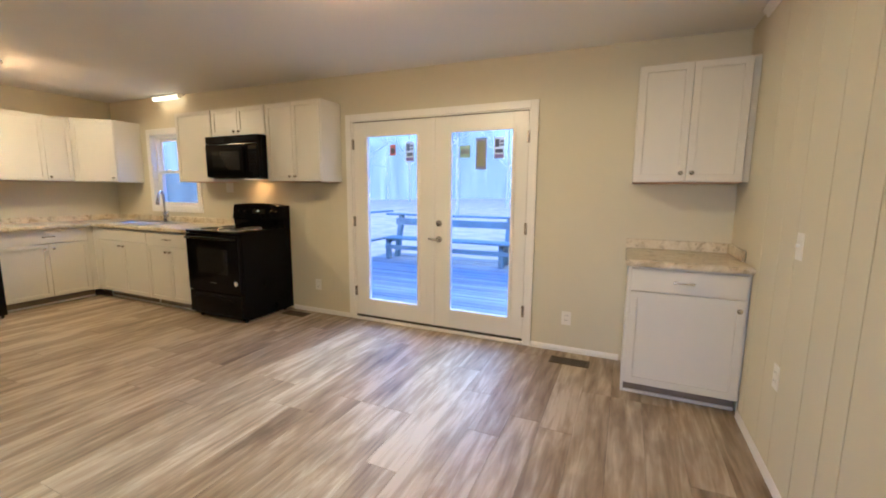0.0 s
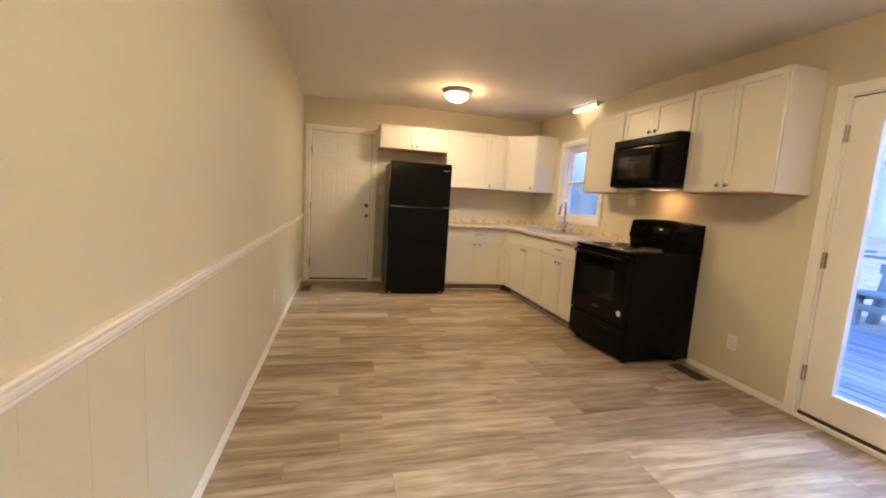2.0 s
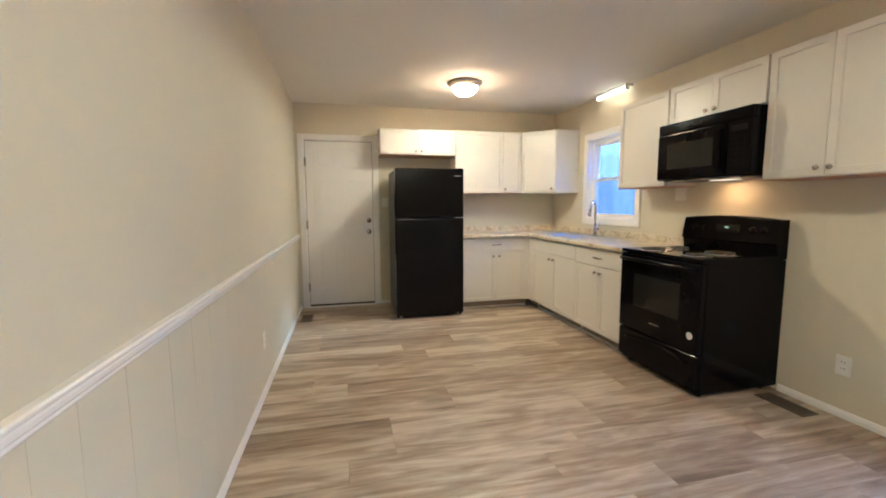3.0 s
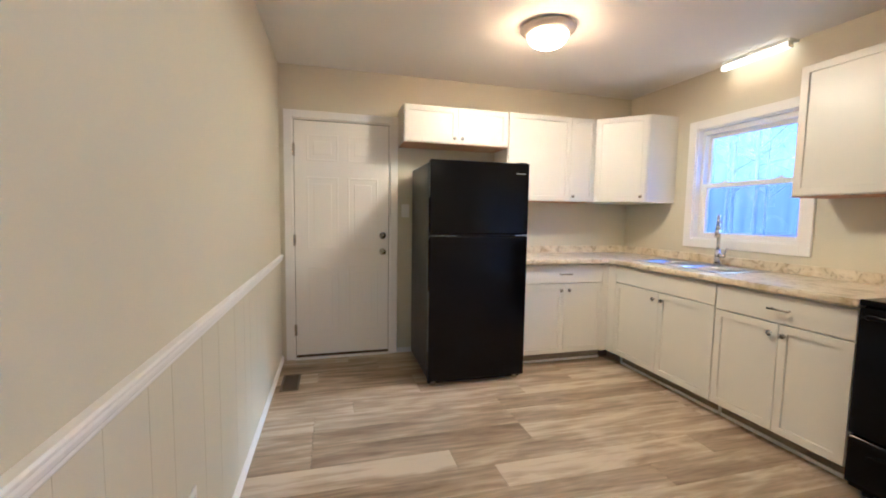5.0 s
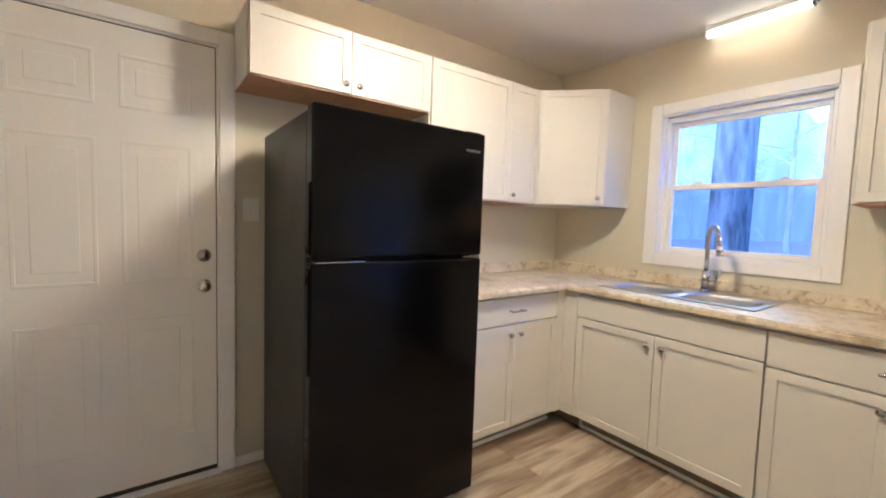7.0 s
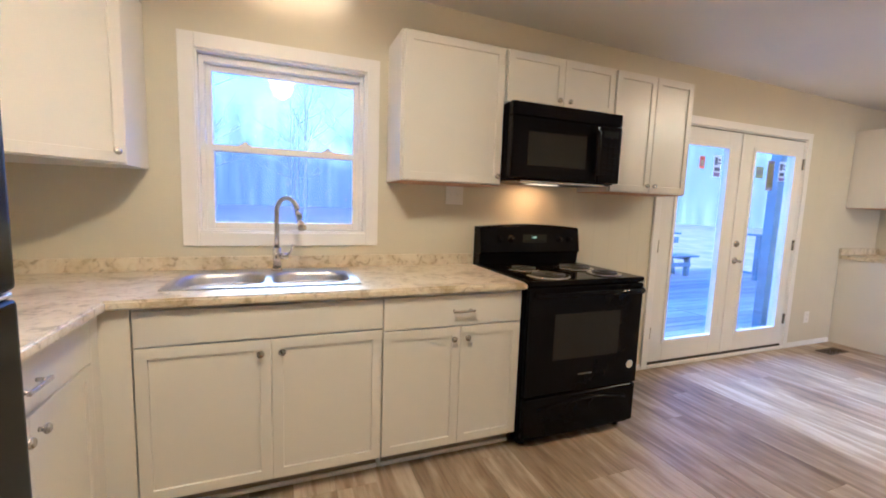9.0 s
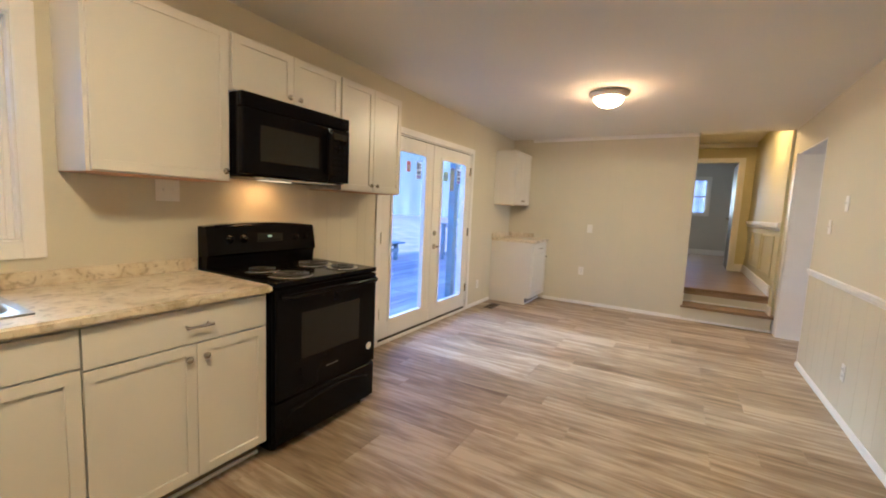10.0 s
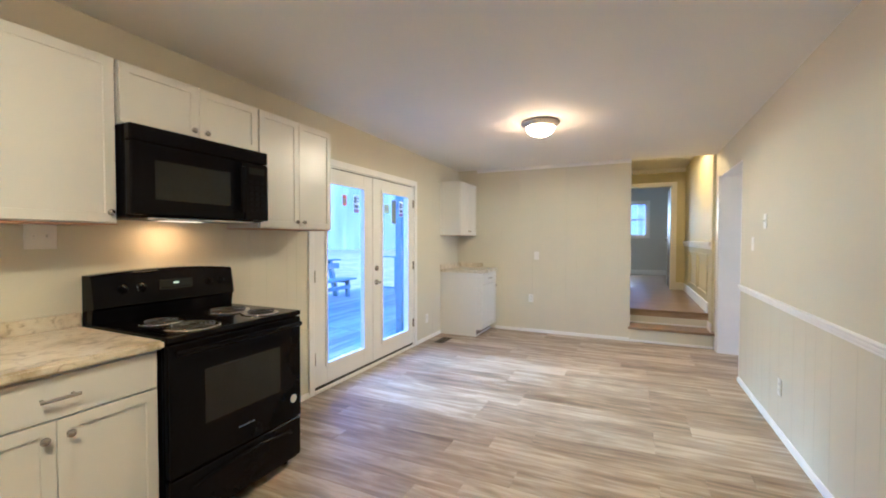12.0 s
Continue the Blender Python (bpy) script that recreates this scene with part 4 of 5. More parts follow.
def bowl(x0, x1, y0, y1, depth):
    bm = bmesh.new()
    rings = []
    for inset, z, r in ((-0.002, 0.0066, 0.003), (0.004, 0.0062, 0.095), (0.010, 0.0, 0.092), (0.014, -0.015, 0.09), (0.024, -depth + 0.035, 0.085), (0.036, -depth + 0.010, 0.08), (0.065, -depth, 0.07)):
        rings.append([bm.verts.new(p) for p in rounded(x0 + inset, x1 - inset, y0 + inset, y1 - inset, r, z)])
    for a, b in zip(rings, rings[1:]):
        n = len(a)
        for k in range(n):
            bm.faces.new((a[k], a[(k + 1) % n], b[(k + 1) % n], b[k]))
    bm.faces.new(rings[-1])
    bmesh.ops.recalc_face_normals(bm, faces=bm.faces)
    ob = part("bowl", bm, STEEL, sk, "brushed steel bowl", True)
    bm = bmesh.new()
    cyl(bm, ((x0 + x1) / 2, (y0 + y1) / 2, -depth + 0.001), (0, 0, 1), 0.042, 0.040, 0.004, 28)
    part("drain", bm, CHROME, ob, "chrome drain ring", True)


B0, B1 = (-5.375, -5.020, 2.905, 3.240), (-4.990, -4.635, 2.905, 3.240)
bowl(*B0, 0.17)
bowl(*B1, 0.17)
boxes("rim", STEEL, sk, [(SX0, SX1, SY0, B0[2], 0.0005, 0.007), (SX0, SX1, B0[3], SY1 + 0.03, 0.0005, 0.007), (SX0, B0[0], B0[2], B0[3], 0.0005, 0.007), (B1[1], SX1, B0[2], B0[3], 0.0005, 0.007), (B0[1], B1[0], B0[2], B0[3], 0.0005, 0.007)], 0.002, "brushed steel rim")
TX, TY = -4.975, 3.285
tp = thing("kitchen_tap", pose(TX, TY, CT + 0.007), "tall brushed nickel pull-down tap", "tap")
bm = bmesh.new()
cyl(bm, (0, 0, 0), (0, 0, 1), 0.029, 0.027, 0.012, 28, 0.002)
cyl(bm, (0, 0, 0.01), (0, 0, 1), 0.021, 0.020, 0.11, 24, 0.002)
part("body", bm, NICKEL, tp, "", True)
bm = bmesh.new()
R = 0.080
dx, dy = 0.62, -0.785
pts = [(0, 0, 0.115), (0, 0, 0.20), (0, 0, 0.30)]
pts += [(dx * (R - R * math.cos(a)), dy * (R - R * math.cos(a)), 0.30 + R * math.sin(a)) for a in [radians(q) for q in range(15, 166, 15)]]
sweep_tube(bm, pts, 0.0125, 16)
part("spout", bm, NICKEL, tp, "", True)
bm = bmesh.new()
e = Vector(pts[-1])
dirn = (e - Vector(pts[-2])).normalized()
cyl(bm, e, dirn, 0.0135, 0.016, 0.05, 22, 0.002)
cyl(bm, e + dirn * 0.05, dirn, 0.0165, 0.021, 0.055, 22, 0.003)
part("spray_head", bm, NICKEL, tp, "brushed nickel spray head", True)
bm = bmesh.new()
cyl(bm, (0.012, 0, 0.075), (1, -0.1, 0), 0.017, 0.017, 0.045, 20, 0.002)
sweep_tube(bm, [(0.05, -0.003, 0.078), (0.068, -0.006, 0.10), (0.078, -0.01, 0.135)], 0.007, 12, 0.005)
part("lever", bm, NICKEL, tp, "", True)

# ---- refrigerator ----
fr = thing("refrigerator", pose(-5.345, 1.478, 0, 0, 0, 89.6), "black top-freezer refrigerator with textured sides", "refrigerator")
FWD = 0.383
bm = bmesh.new()
box(bm, -FWD + 0.004, FWD - 0.004, 0.075, 0.735, 0.045, 1.655, 0.008, 2)
part("body", bm, FRIDGESIDE, fr, "charcoal textured steel cabinet")


def fridge_door(z0, z1, name):
    bm = bmesh.new()
    box(bm, -FWD, FWD, 0.0, 0.062, z0, z1, 0.012, 3)
    d = part(name, bm, BLACKTEX, fr, "black textured door")
    boxes("gasket", DARKPL, d, [(-FWD + 0.012, FWD - 0.012, 0.062, 0.075, z0 + 0.01, z1 - 0.01)])
    return d


fz = fridge_door(1.135, 1.668, "freezer_door")
fd = fridge_door(0.042, 1.122, "fridge_door")
# recessed grips along the opening edges
boxes("grip", BLACK, fz, [(-FWD - 0.006, -FWD + 0.004, 0.012, 0.050, 1.15, 1.40)], 0.004, "glossy black side grip", 2)
boxes("grip", BLACK, fd, [(-FWD - 0.006, -FWD + 0.004, 0.012, 0.050, 0.72, 1.10)], 0.004, "glossy black side grip", 2)
boxes("trim_strip", CHROME, fd, [(-FWD + 0.015, -FWD + 0.20, -0.0015, 0.05, 1.1215, 1.1245)], 0, "thin bright edge strip")
bm = bmesh.new()
box(bm, FWD - 0.10, FWD - 0.005, 0.004, 0.06, 1.124, 1.133, 0.002)
part("middle_hinge", bm, CHROME, fr, "bright metal middle hinge")
boxes("top_hinge", DARKPL, fr, [(FWD - 0.09, FWD - 0.01, 0.02, 0.12, 1.656, 1.676)], 0.006, "black hinge cover", 2)
boxes("badge", NICKEL, fz, [(FWD - 0.105 + 0.011 * k, FWD - 0.097 + 0.011 * k, -0.0012, 0.0, 1.583, 1.593) for k in range(7)], 0, "small silver brand mark")
boxes("kick_grille", DARKPL, fr, [(-FWD + 0.01, FWD - 0.01, 0.066, 0.085, 0.004, 0.06)], 0.002)
for x in (-0.33, 0.33):
    for y in (0.06, 0.62):
        bm = bmesh.new()
        cyl(bm, (x, y, 0.0), (0, 0, 1), 0.022, 0.020, 0.046 if y > 0.1 else 0.044, 14)
        part("foot", bm, NICKEL if y < 0.1 else DARKPL, fr, "levelling foot")

# ---- electric range ----
SW2 = 0.384
rg = thing("electric_range", pose(-3.396, 2.730, 0), "black freestanding electric range with four coil burners", "stove")
boxes("body", BLACK, rg, [(-SW2, SW2, 0.045, 0.680, 0.03, 0.895)], 0.004, "black enamel body", 2)
bm = bmesh.new()
box(bm, -SW2 - 0.002, SW2 + 0.002, 0.004, 0.660, 0.893, 0.922, 0.008, 3)
ckt = part("cooktop", bm, BLACK, rg, "black enamel cooktop")
for bx, by, r in ((-0.195, 0.375, 0.078), (-0.185, 0.140, 0.100), (0.175, 0.365, 0.100), (0.210, 0.140, 0.078)):
    bm = bmesh.new()
    lathe(bm, ((r + 0.022, 0.0), (r + 0.022, 0.004), (r + 0.014, 0.006), (r + 0.006, 0.003), (r - 0.02, -0.001 + 0.002), (0.015, 0.002)), (bx, by, 0.922), 36)
    pan = part("drip_pan", bm, CHROME, ckt, "chrome drip pan", True)
    bm = bmesh.new()
    pts = []
    turns = 4 if r > 0.09 else 3
    for k in range(turns * 22 + 1):
        a = 2 * math.pi * k / 22
        q = 0.022 + (r - 0.026) * k / (turns * 22)
        pts.append((bx + q * math.cos(a), by + q * math.sin(a), 0.932))
    sweep_tube(bm, pts, 0.0045, 6)
    part("coil", bm, COIL, pan, "dark spiral heating coil", True)
# sloped back panel with a slightly arched top
bm = bmesh.new()
N_ = 12
prof = []
for k in range(N_ + 1):
    u = -SW2 + 0.0 + 2 * SW2 * k / N_
    top = 1.162 + 0.020 * (1 - (u / SW2) ** 2)
    prof.append((u, top))
front = [bm.verts.new((u, 0.575, 1.000)) for u, t_ in prof]
face = [bm.verts.new((u, 0.600, t_ - 0.012)) for u, t_ in prof]
lip = [bm.verts.new((u, 0.612, t_)) for u, t_ in prof]
rear = [bm.verts.new((u, 0.681, t_)) for u, t_ in prof]
rlow = [bm.verts.new((u, 0.681, 0.90)) for u, t_ in prof]
flow = [bm.verts.new((u, 0.590, 0.992)) for u, t_ in prof]
flw2 = [bm.verts.new((u, 0.600, 0.90)) for u, t_ in prof]
loops = [flw2, flow, front, face, lip, rear, rlow]
for a, b in zip(loops, loops[1:]):
    for k in range(N_):
        bm.faces.new((a[k], a[k + 1], b[k + 1], b[k]))
for e_ in (0, N_):
    bm.faces.new([q[e_] for q in loops])
bmesh.ops.recalc_face_normals(bm, faces=bm.faces)
bg = part("control_panel", bm, BLACK, rg, "glossy black control panel")
for kx in (-0.255, -0.165, 0.215, 0.295):
    bm = bmesh.new()
    cyl(bm, (kx, 0.592, 1.085), (0, -1, 0.16), 0.026, 0.023, 0.012, 24, 0.002)
    cyl(bm, (kx, 0.582, 1.087), (0, -1, 0.16), 0.018, 0.015, 0.020, 20, 0.002)
    part("knob", bm, BLACK, bg, "black control knob", True)
boxes("display", BLACKGLASS, bg, [(-0.075, 0.115, 0.583, 0.590, 1.060, 1.118)], 0.002)
boxes("clock", LCD, bg, [(0.000, 0.030, 0.5815, 0.5825, 1.092, 1.102)], 0, "small green clock digits")
boxes("buttons", KEYPAD, bg, [(0.0 + 0.018 * k - 0.06, 0.012 + 0.018 * k - 0.06, 0.5815, 0.584, 1.068, 1.076) for k in range(9)])
# oven door, arched handle trim, window and drawer
bm = bmesh.new()
box(bm, -SW2 + 0.003, SW2 - 0.003, 0.0, 0.044, 0.298, 0.888, 0.010, 3)
od = part("oven_door", bm, BLACK, rg, "glossy black oven door")
boxes("window", BLACKGLASS, od, [(-0.222, 0.222, -0.002, 0.004, 0.488, 0.742)], 0.001, "dark oven window glass")
bm = bmesh.new()
pts = [(u, -0.036 + 0.02 * (u / 0.36) ** 4, 0.848 - 0.0 + 0.006 * (1 - (u / 0.36) ** 2)) for u in [-0.36 + 0.72 * k / 16 for k in range(17)]]
sweep_tube(bm, pts, 0.015, 14)
for s in (-0.345, 0.345):
    cyl(bm, (s, 0.004, 0.849), (0, -1, 0), 0.016, 0.014, 0.034, 16)
part("handle", bm, BLACK, od, "curved black handle", True)
boxes("badge", NICKEL, od, [(-0.045 + 0.012 * k, -0.037 + 0.012 * k, -0.0012, 0.0, 0.392, 0.399) for k in range(8)], 0, "small silver brand mark")
bm = bmesh.new()
cyl(bm, (0.320, 0.0005, 0.412), (0, -1, 0), 0.024, 0.024, 0.0014, 28)
part("round_label", bm, PLATE, od, "round white paper label")
bm = bmesh.new()
box(bm, -SW2 + 0.003, SW2 - 0.003, 0.004, 0.046, 0.062, 0.288, 0.010, 3)
dw = part("storage_drawer", bm, BLACK, rg, "glossy black storage drawer")
bm = bmesh.new()
pts = [(u, -0.002, 0.252 - 0.03 * (u / 0.30) ** 2) for u in [-0.30 + 0.60 * k / 14 for k in range(15)]]
sweep_tube(bm, pts, 0.010, 10)
part("lip", bm, BLACK, dw, "arched finger lip", True)
for x in (-0.33, 0.33):
    for y in (0.09, 0.60):
        bm = bmesh.new()
        cyl(bm, (x, y, 0.0), (0, 0, 1), 0.020, 0.016, 0.032, 12)
        part("foot", bm, DARKPL, rg)

# ---- microwave under the short wall cabinet ----
mw = thing("microwave", pose(-3.377, 3.012, 1.447), "black over-the-range microwave with a dark window", "microwave")
MW2, MH = 0.388, 0.432
boxes("body", BLACK, mw, [(-MW2 + 0.004, MW2 - 0.004, 0.045, NY - 3.014, 0.004, MH)], 0.003, "black steel housing")
boxes("vent_strip", BLACK, mw, [(-MW2, MW2, 0.006, 0.05, MH - 0.075, MH)], 0.008, "black slotted vent strip", 2)
boxes("vent_slat", KEYPAD, mw, [(-MW2 + 0.02, MW2 - 0.02, 0.003, 0.008, MH - 0.062 + 0.012 * k, MH - 0.056 + 0.012 * k) for k in range(4)])
bm = bmesh.new()
box(bm, -MW2, 0.215, 0.0, 0.046, 0.010, MH - 0.078, 0.012, 3)
md = part("door", bm, BLACK, mw, "glossy black microwave door")
boxes("window", BLACKGLASS, md, [(-0.285, 0.120, -0.002, 0.004, 0.085, 0.275)], 0.001, "dark mesh window")
boxes("handle", BLACK, md, [(0.168, 0.200, -0.034, -0.012, 0.050, MH - 0.115), (0.172, 0.196, -0.014, 0.006, 0.055, 0.085), (0.172, 0.196, -0.014, 0.006, MH - 0.15, MH - 0.12)], 0.008, "black vertical handle", 3)
bm = bmesh.new()
box(bm, 0.218, MW2, 0.002, 0.046, 0.010, MH - 0.078, 0.010, 3)
mp_ = part("control_panel", bm, BLACK, mw, "glossy black control panel")
boxes("display", BLACKGLASS, mp_, [(0.245, 0.360, -0.0005, 0.004, 0.285, 0.325)], 0.001)
boxes("buttons", KEYPAD, mp_, [(0.245 + 0.04 * a, 0.275 + 0.04 * a, -0.0005, 0.004, 0.06 + 0.034 * b, 0.082 + 0.034 * b) for a in range(3) for b in range(6)], 0.001)
boxes("underside", DARKPL, mw, [(-MW2 + 0.02, MW2 - 0.02, 0.06, 0.36, -0.003, 0.004)], 0.001)
boxes("task_light", glow("lit_task_lens", (1.0, 0.62, 0.3), 0.35), mw, [(-0.10, 0.10, 0.22, 0.29, -0.006, -0.003)], 0, "lit cooktop light lens")
boxes("lower_lip", NICKEL, mw, [(-0.30, 0.30, 0.03, 0.06, -0.008, 0.004)], 0.002, "bright metal lower edge")

# ---- ceiling lamps ----


def dome(x, y, label):
    z = ceil_z(x)
    t = thing("ceiling_lamp", pose(x, y, z), label, "ceiling lamp", "ceiling lamps")
    bm = bmesh.new()
    lathe(bm, ((0.140, 0.004), (0.160, 0.0), (0.172, -0.006), (0.174, -0.018), (0.168, -0.026), (0.150, -0.040), (0.136, -0.050), (0.126, -0.053)), (0, 0, 0), 48)
    part("rim", bm, RIM, t, "brushed nickel rim", True)
    bm = bmesh.new()
    prof = [(0.127 * math.cos(radians(a)), -0.048 - 0.084 * math.sin(radians(a))) for a in range(0, 86, 8)]
    lathe(bm, prof, (0, 0, 0), 48)
    part("diffuser", bm, DOMEGLASS, t, "lit frosted glass bowl", True)
    bm = bmesh.new()
    cyl(bm, (0, 0, -0.130), (0, 0, -1), 0.010, 0.006, 0.016, 16, 0.002)
    part("finial", bm, NICKEL, t, "nickel finial", True)


dome(*DOME_K, "lit frosted dome ceiling lamp with nickel rim over the kitchen")
dome(*DOME_D, "lit frosted dome ceiling lamp with nickel rim over the dining area")
tl = thing("tube_light", pose(-4.85, 3.345, 2.412), "lit linear tube light above the sink window", "tube light")
bm = bmesh.new()
box(bm, -0.235, 0.235, -0.022, 0.022, 0.0, 0.036, 0.012, 3)
part("diffuser", bm, TUBEGLASS, tl, "lit white diffuser")
boxes("base", PLATE, tl, [(-0.245, 0.245, -0.018, 0.070, 0.036, 0.070)], 0.003, "white fixture base")
for s in (-1, 1):
    boxes("end_cap", PLATE, tl, [(min(s * 0.236, s * 0.246), max(s * 0.236, s * 0.246), -0.024, 0.024, -0.001, 0.038)], 0.003)

# ---- switches and sockets ----


def plate(kind_, m, w=0.072, gangs=1, label=""):
    """A wall plate in the local xz plane, facing -y."""
    t = thing(kind_, m, label, "switch" if kind_ == "light_switch" else "outlet", "wall plates")
    bm = bmesh.new()
    box(bm, -w / 2, w / 2, -0.006, 0.0, -0.058, 0.058, 0.004, 2)
    part("plate", bm, PLATE, t)
    for g_ in range(gangs):
        x = (g_ - (gangs - 1) / 2) * 0.046
        if kind_ == "light_switch":
            boxes("toggle", PLATE, t, [(x - 0.005, x + 0.005, -0.018, -0.005, -0.004, 0.012)], 0.002)
        else:
            for z in (-0.021, 0.021):
                s = boxes("socket", PLATE, t, [(x - 0.017, x + 0.017, -0.0075, -0.005, z - 0.014, z + 0.014)], 0.003, "", 2)
                boxes("slot", DARKPL, s, [(x - 0.009, x - 0.006, -0.0078, -0.007, z - 0.002, z + 0.008), (x + 0.006, x + 0.009, -0.0078, -0.007, z - 0.002, z + 0.008)])
    return t


PY = NY - 0.004
plate("light_switch", pose(-3.93, NY, 1.355), 0.118, 2, "white double switch plate above the counter")
plate("wall_outlet", pose(-2.645, PY + 0.0025, 0.312), 0.078, 1, "white socket plate beside the range")
plate("wall_outlet", pose(-0.030, PY + 0.0025, 0.290), 0.078, 1, "white socket plate beside the patio door")
plate("light_switch", pose(EX - 0.002, 2.186, 1.110, 0, 0, -90), 0.072, 1, "white switch plate on the panelled wall")
plate("wall_outlet", pose(EX - 0.002, 2.263, 0.489, 0, 0, -90), 0.072, 1, "white socket plate on the panelled wall")
plate("light_switch", pose(-0.59, 0.0, 1.31, 0, 0, 180), 0.072, 1, "white switch plate on the long wall")
plate("light_switch", pose(-0.93, 0.0, 1.49, 0, 0, 180), 0.072, 1, "upper white switch plate on the long wall")
plate("wall_outlet", pose(-1.35, 0.002, 0.33, 0, 0, 180), 0.072, 1, "white socket plate low on the panelled wainscot")
plate("wall_outlet", pose(-3.85, 0.002, 0.36, 0, 0, 180), 0.072, 1, "white socket plate below the chair rail")
plate("light_switch", pose(WX, 1.062, 1.306, 0, 0, 90), 0.072, 1, "white switch plate between door and refrigerator")

# ---- floor registers ----


def register(x, y, turn, label):
    t = thing("floor_vent", pose(x, y, 0.001, 0, 0, turn), label, "floor vent", "floor vents")
    boxes("frame", BRONZE, t, [(-0.15, 0.15, -0.065, -0.050, 0, 0.006), (-0.15, 0.15, 0.050, 0.065, 0, 0.006), (-0.15, -0.132, -0.05, 0.05, 0, 0.006), (0.132, 0.15, -0.05, 0.05, 0, 0.006)], 0.002)
    boxes("backing", SWEEP_GAP, t, [(-0.132, 0.132, -0.05, 0.05, 0.0, 0.001)])
    for k in range(14):
        a = -0.122 + 0.0188 * k
        boxes("slat", BRONZE, t, [(a - 0.004, a + 0.004, -0.05, 0.05, 0.001, 0.0055)])


register(0.035, 3.20, 0, "brown metal floor vent by the patio door")
register(-2.83, 3.25, 0, "brown metal floor vent beside the range")
register(-5.67, 0.115, 0, "brown metal floor vent by the entry door")

# ---- deck ----
DZ = -0.12
deck = thing("deck", pose(0, 0, DZ), "weathered grey board deck outside the patio door", "deck", kind="structure")
bm = bmesh.new()
box(bm, -2.55, 2.55, 0.0, 0.136, -0.03, 0.0, 0.004)
board_me = bpy.data.meshes.new("board")
bm.to_mesh(board_me)
bm.free()
board_me.materials.append(DECK)
for row in range(33):
    for col in range(2):
        b_ = new("board", board_me)
        b_.parent = deck
        b_.location = (-2.12 + col * 5.11 + (0.03 if row % 2 else 0.0), NY + 0.16 + row * 0.142, random.uniform(-0.002, 0.002))
boxes("joist", DECKRAIL, deck, [(-4.6 + 1.2 * k, -4.56 + 1.2 * k, NY + 0.16, NY + 4.8, -0.2, -0.031) for k in range(9)])
bench = thing("deck_bench", pose(0, 7.80, DZ), "built-in grey-green timber bench with slanted back", "bench")
for k, x in enumerate((-4.24, -1.75, 0.75, 3.45)):
    bm = bmesh.new()
    box(bm, x - 0.045, x + 0.045, -0.40, -0.31, 0.0, 0.42, 0.006)
    box(bm, x - 0.045, x + 0.045, -0.40, 0.08, 0.36, 0.43, 0.006)
    part("leg", bm, DECKRAIL, bench)
    bm = bmesh.new()
    vs = []
    for y0, z0 in ((-0.06, 0.0), (0.06, 0.0), (0.28, 0.90), (0.16, 0.90)):
        vs.append((y0, z0))
    a_ = [bm.verts.new((x - 0.045, y0, z0)) for y0, z0 in vs]
    c_ = [bm.verts.new((x + 0.045, y0, z0)) for y0, z0 in vs]
    bm.faces.new(a_)
    bm.faces.new(c_)
    for q in range(4):
        bm.faces.new((a_[q], a_[(q + 1) % 4], c_[(q + 1) % 4], c_[q]))
    bmesh.ops.recalc_face_normals(bm, faces=bm.faces)
    part("back_post", bm, DECKRAIL, bench)
for d_ in ((-4.32, 3.7, -0.46, -0.32, 0.43, 0.468), (-4.32, 3.7, -0.31, -0.17, 0.43, 0.468), (-4.32, 3.7, -0.16, -0.02, 0.43, 0.468)):
    boxes("seat_board", DECKRAIL, bench, [d_], 0.005)
boxes("apron", DECKRAIL, bench, [(-4.29, 3.5, -0.42, -0.38, 0.22, 0.31)], 0.005)
boxes("back_board", DECKRAIL, bench, [(-4.32, 3.7, 0.10, 0.135, 0.70, 0.84)], 0.005)
boxes("cap_rail", DECKRAIL, bench, [(-4.6, 3.8, 0.12, 0.32, 0.90, 0.938)], 0.006)
post = thing("porch_post", pose(0.60, 4.20, DZ), "grey-green timber porch post", "post")
boxes("shaft", DECKRAIL, post, [(-0.055, 0.055, -0.055, 0.055, 0.0, 3.1)], 0.006)
side = thing("deck_railing", pose(4.6, 0, DZ), "thin deck railing with crossed braces", "railing")
for y in (3.9, 5.3, 6.7):
    boxes("post", DECKRAIL, side, [(-0.045, 0.045, y - 0.045, y + 0.045, 0, 1.0)], 0.005)
boxes("top_rail", DECKRAIL, side, [(-0.06, 0.06, 3.8, 7.2, 0.965, 1.0)], 0.005)
boxes("bottom_rail", DECKRAIL, side, [(-0.02, 0.02, 3.8, 7.2, 0.12, 0.17)], 0.005)
for y0, y1 in ((3.9, 5.3), (5.3, 6.7)):
    for s in (0, 1):
        bm = bmesh.new()
        sweep_tube(bm, [(0.01 + 0.03 * s, y0, 0.15 if s else 0.95), (0.01 + 0.03 * s, y1, 0.95 if s else 0.15)], 0.022, 8)
        part("brace", bm, DECKRAIL, side)
left = thing("deck_railing", pose(-4.62, 0, DZ), "thin timber deck railing at the deck's end", "railing")
for y in (4.0, 5.5, 7.0):
    boxes("post", DECKRAIL, left, [(-0.045, 0.045, y - 0.045, y + 0.045, 0, 1.0)], 0.005)
boxes("top_rail", DECKRAIL, left, [(-0.06, 0.06, 3.7, 8.2, 0.965, 1.0)], 0.005)
boxes("bottom_rail", DECKRAIL, left, [(-0.02, 0.02, 3.7, 8.2, 0.35, 0.40)], 0.005)

# ---- yard and woods ----
bm = bmesh.new()
bmesh.ops.create_grid(bm, x_segments=60, y_segments=60, size=1)
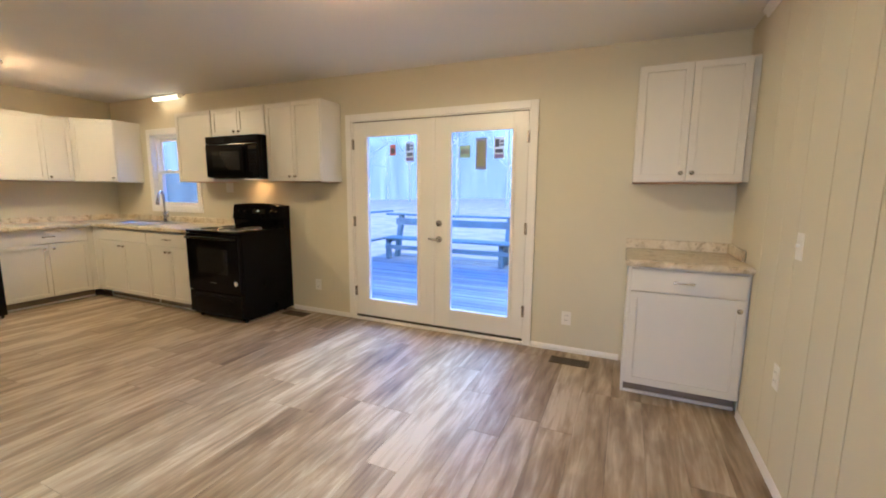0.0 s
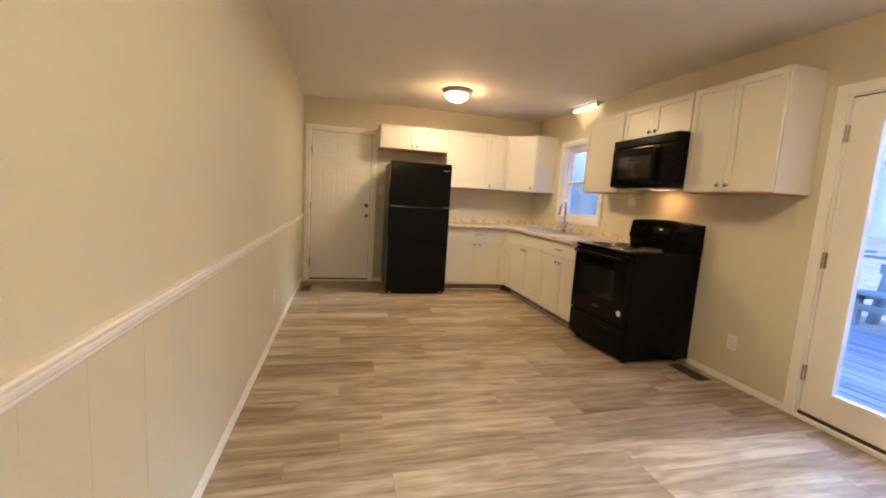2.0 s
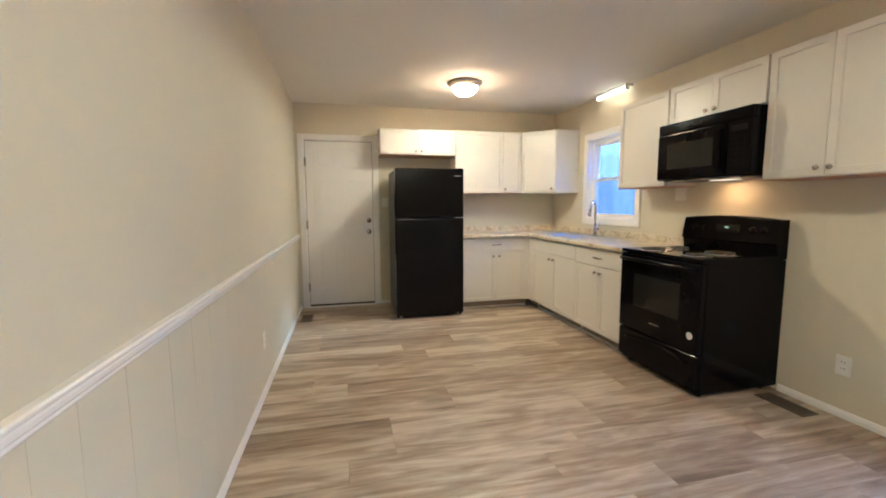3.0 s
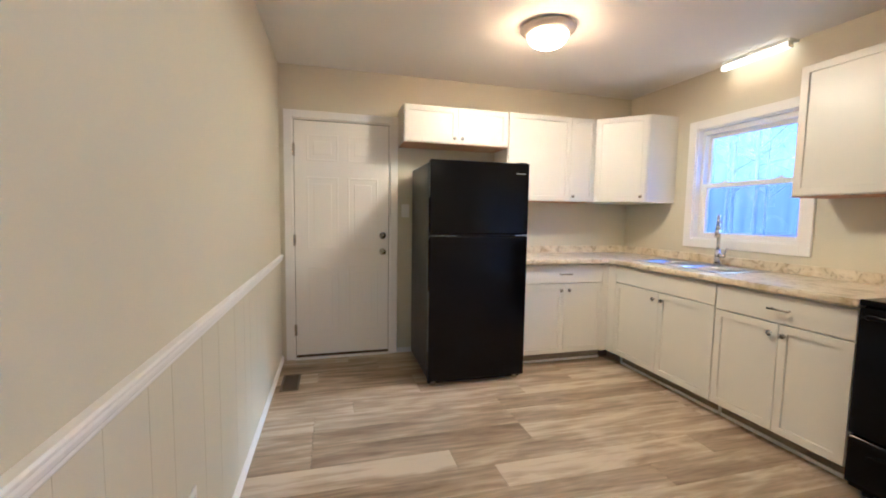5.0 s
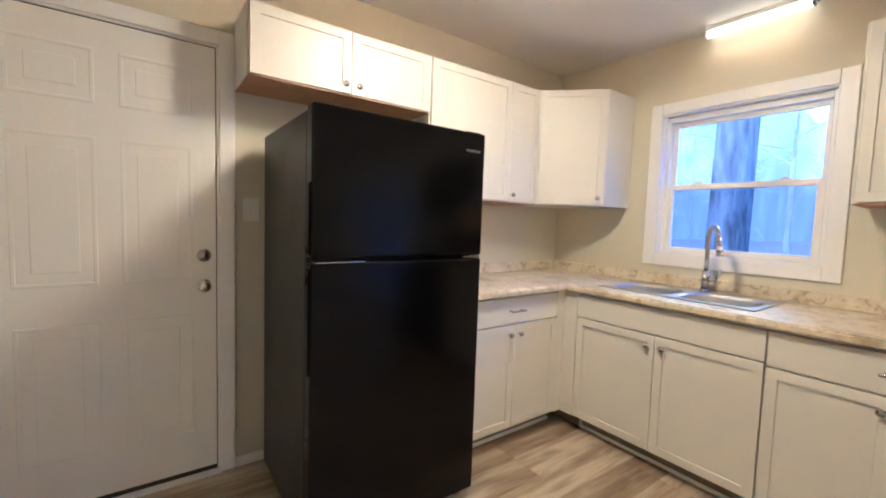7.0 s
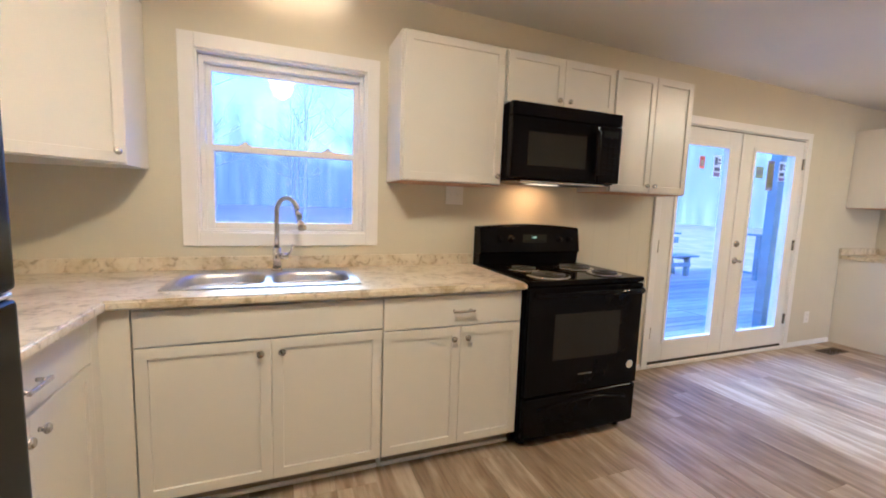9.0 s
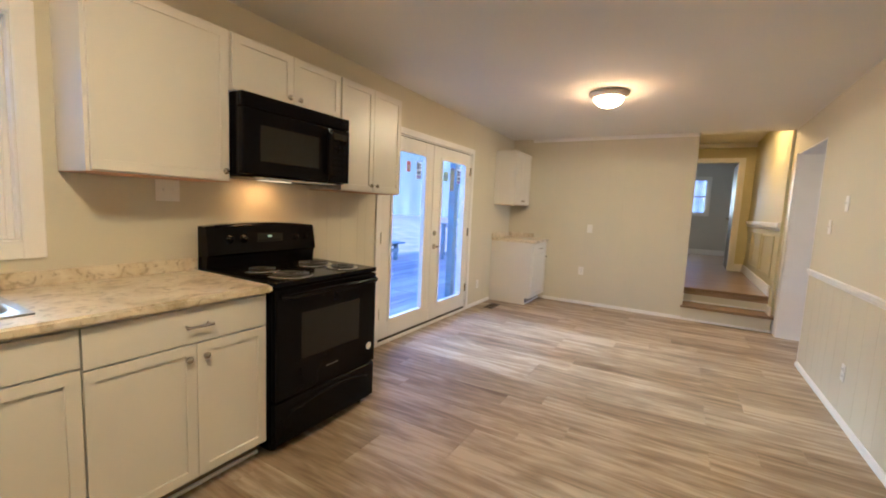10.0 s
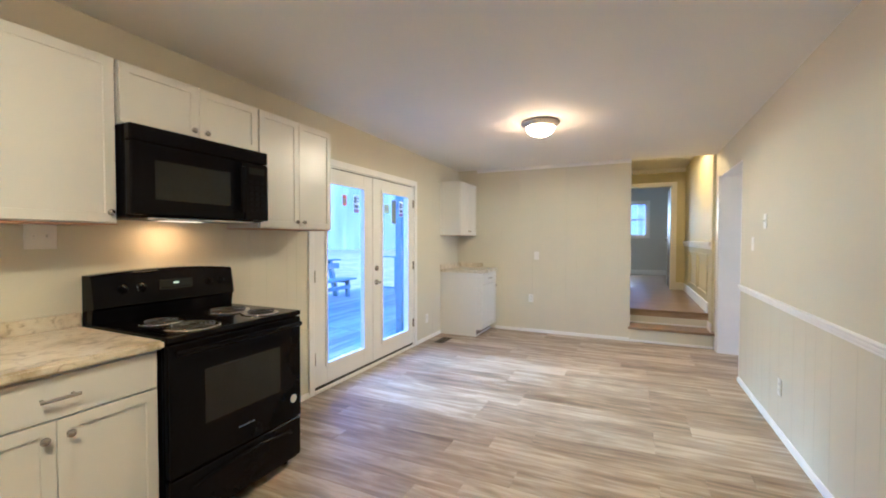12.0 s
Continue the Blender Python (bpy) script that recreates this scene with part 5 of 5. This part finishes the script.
for v in bm.verts:
    x, y = v.co.x * 300, v.co.y * 300
    v.co = (x, y, -0.75 + 0.015 * max(0.0, min(y, 80) - 10) + (0.6 * noise.noise((x * 0.03, y * 0.03, 0)) if abs(x) + abs(y) > 30 else 0))
tagged(part("ground", bm, LEAFLITTER), "leaf-covered winter ground", "ground", kind="structure")


# self-lit sheet: haze and distance are put into its colours
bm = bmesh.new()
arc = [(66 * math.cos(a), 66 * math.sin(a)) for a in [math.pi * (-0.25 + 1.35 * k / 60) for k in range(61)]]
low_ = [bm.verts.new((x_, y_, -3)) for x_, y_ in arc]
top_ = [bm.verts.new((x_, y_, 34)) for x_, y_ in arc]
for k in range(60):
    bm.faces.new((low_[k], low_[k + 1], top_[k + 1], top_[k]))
tagged(part("backdrop", bm, MIST), "glowing backdrop painted as pale misty winter woods", "backdrop", kind="structure")


def grow(bm, p, d, r, length, depth, rng):
    """A limb and, from it, thinner limbs."""
    pts = [p]
    q, dd = p.copy(), d.copy()
    n = 4
    for k in range(n):
        dd = (dd + Vector((rng.uniform(-1, 1), rng.uniform(-1, 1), rng.uniform(-0.3, 0.6))) * 0.16).normalized()
        q = q + dd * length / n
        pts.append(q.copy())
    sweep_tube_fast(bm, pts, r, r * 0.45, 6 if depth > 1 else 4)
    if depth:
        for k in range(4 if depth > 1 else 3):
            at = pts[rng.choice((2, 3, 3, 4))]
            a = rng.uniform(0, 6.28)
            nd = (dd * 0.8 + Vector((math.cos(a), math.sin(a), rng.uniform(0.1, 0.7)))).normalized()
            grow(bm, at, nd, r * 0.45, length * rng.uniform(0.45, 0.68), depth - 1, rng)


def sweep_tube_fast(bm, pts, r0, r1, n):
    rings = []
    for i, p in enumerate(pts):
        rad = r0 + (r1 - r0) * i / (len(pts) - 1)
        d = (pts[min(i + 1, len(pts) - 1)] - pts[max(i - 1, 0)]).normalized()
        s = d.orthogonal().normalized() if abs(d.z) < 0.9 else Vector((1, 0, 0)).cross(d).normalized()
        t = d.cross(s)
        rings.append([bm.verts.new(p + (s * math.cos(6.2832 * k / n) + t * math.sin(6.2832 * k / n)) * rad) for k in range(n)])
    for a, b in zip(rings, rings[1:]):
        for k in range(n):
            bm.faces.new((a[k], a[(k + 1) % n], b[(k + 1) % n], b[k]))


def tree(x, y, r, h, seed, material, label):
    rng = random.Random(seed)
    t = thing("tree", pose(x, y, -0.95 + 0.015 * max(0.0, y - 10)), label, "tree", "bare winter trees")
    bm = bmesh.new()
    n, rings = 14, 9
    rows = []
    for k in range(rings):
        f = k / (rings - 1)
        rad = r * (1 - 0.55 * f) * (1.25 if k == 0 else 1.0)
        row = []
        for j in range(n):
            a = 2 * math.pi * j / n
            w = rad * (1 + 0.10 * noise.noise((math.cos(a) * 2 + seed, math.sin(a) * 2, f * 6)))
            row.append(bm.verts.new((w * math.cos(a) + 0.2 * r * math.sin(f * 4 + seed), w * math.sin(a), f * h)))
        rows.append(row)
    for a, b in zip(rows, rows[1:]):
        for j in range(n):
            bm.faces.new((a[j], a[(j + 1) % n], b[(j + 1) % n], b[j]))
    part("trunk", bm, material, t, "", True)
    bm = bmesh.new()
    for k in range(11):
        f = rng.uniform(0.28, 1.0)
        a = rng.uniform(0, 6.28)
        base = Vector((0.2 * r * math.sin(f * 4 + seed), 0, f * h))
        grow(bm, base, Vector((math.cos(a), math.sin(a), rng.uniform(0.25, 0.9))).normalized(), r * (1 - 0.55 * f) * 0.42, h * rng.uniform(0.16, 0.30), 2, rng)
    part("limbs", bm, material, t)


tree(-6.30, 7.5, 0.29, 16, 11, BARK, "thick old bare tree with rough grey bark")
spots = random.Random(21)
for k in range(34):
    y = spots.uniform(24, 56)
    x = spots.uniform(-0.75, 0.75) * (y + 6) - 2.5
    tree(x, y, spots.uniform(0.06, 0.14), spots.uniform(11, 17), 100 + k, HAZEBARK, "slender bare winter tree")
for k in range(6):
    tree(spots.uniform(14, 30), spots.uniform(-6, 10), spots.uniform(0.12, 0.24), 14, 200 + k, HAZEBARK, "slender bare winter tree")

# ---- floor planks ----
PW, PL = 0.1815, 1.22
cuts = random.Random(4)
plank_meshes = {}


def plank(x, y0, y1, wide):
    key = (round(y1 - y0, 3), round(wide, 3))
    if key not in plank_meshes:
        bm = bmesh.new()
        box(bm, 0.0006, wide - 0.0006, 0.0006, key[0] - 0.0006, -0.005, 0.0, 0.0008)
        me = bpy.data.meshes.new("plank")
        bm.to_mesh(me)
        bm.free()
        me.materials.append(PLANK)
        plank_meshes[key] = me
    ob = new("plank", plank_meshes[key])
    ob.parent = floor
    ob.location = (x, y0, 0)


x = WX
while x < EX + 0.01:
    wide = min(PW, EX + 0.018 - x)
    y = -0.24 if -0.17 < x < 0.85 else 0.0
    first = cuts.choice((0.31, 0.55, 0.79, 1.03, 1.22))
    while y < NY - 0.005:
        step_ = min(first, NY - y)
        if NY - (y + step_) < 0.12:
            step_ = NY - y
        plank(x, y, y + step_, wide)
        y += step_
        first = PL
    x += PW
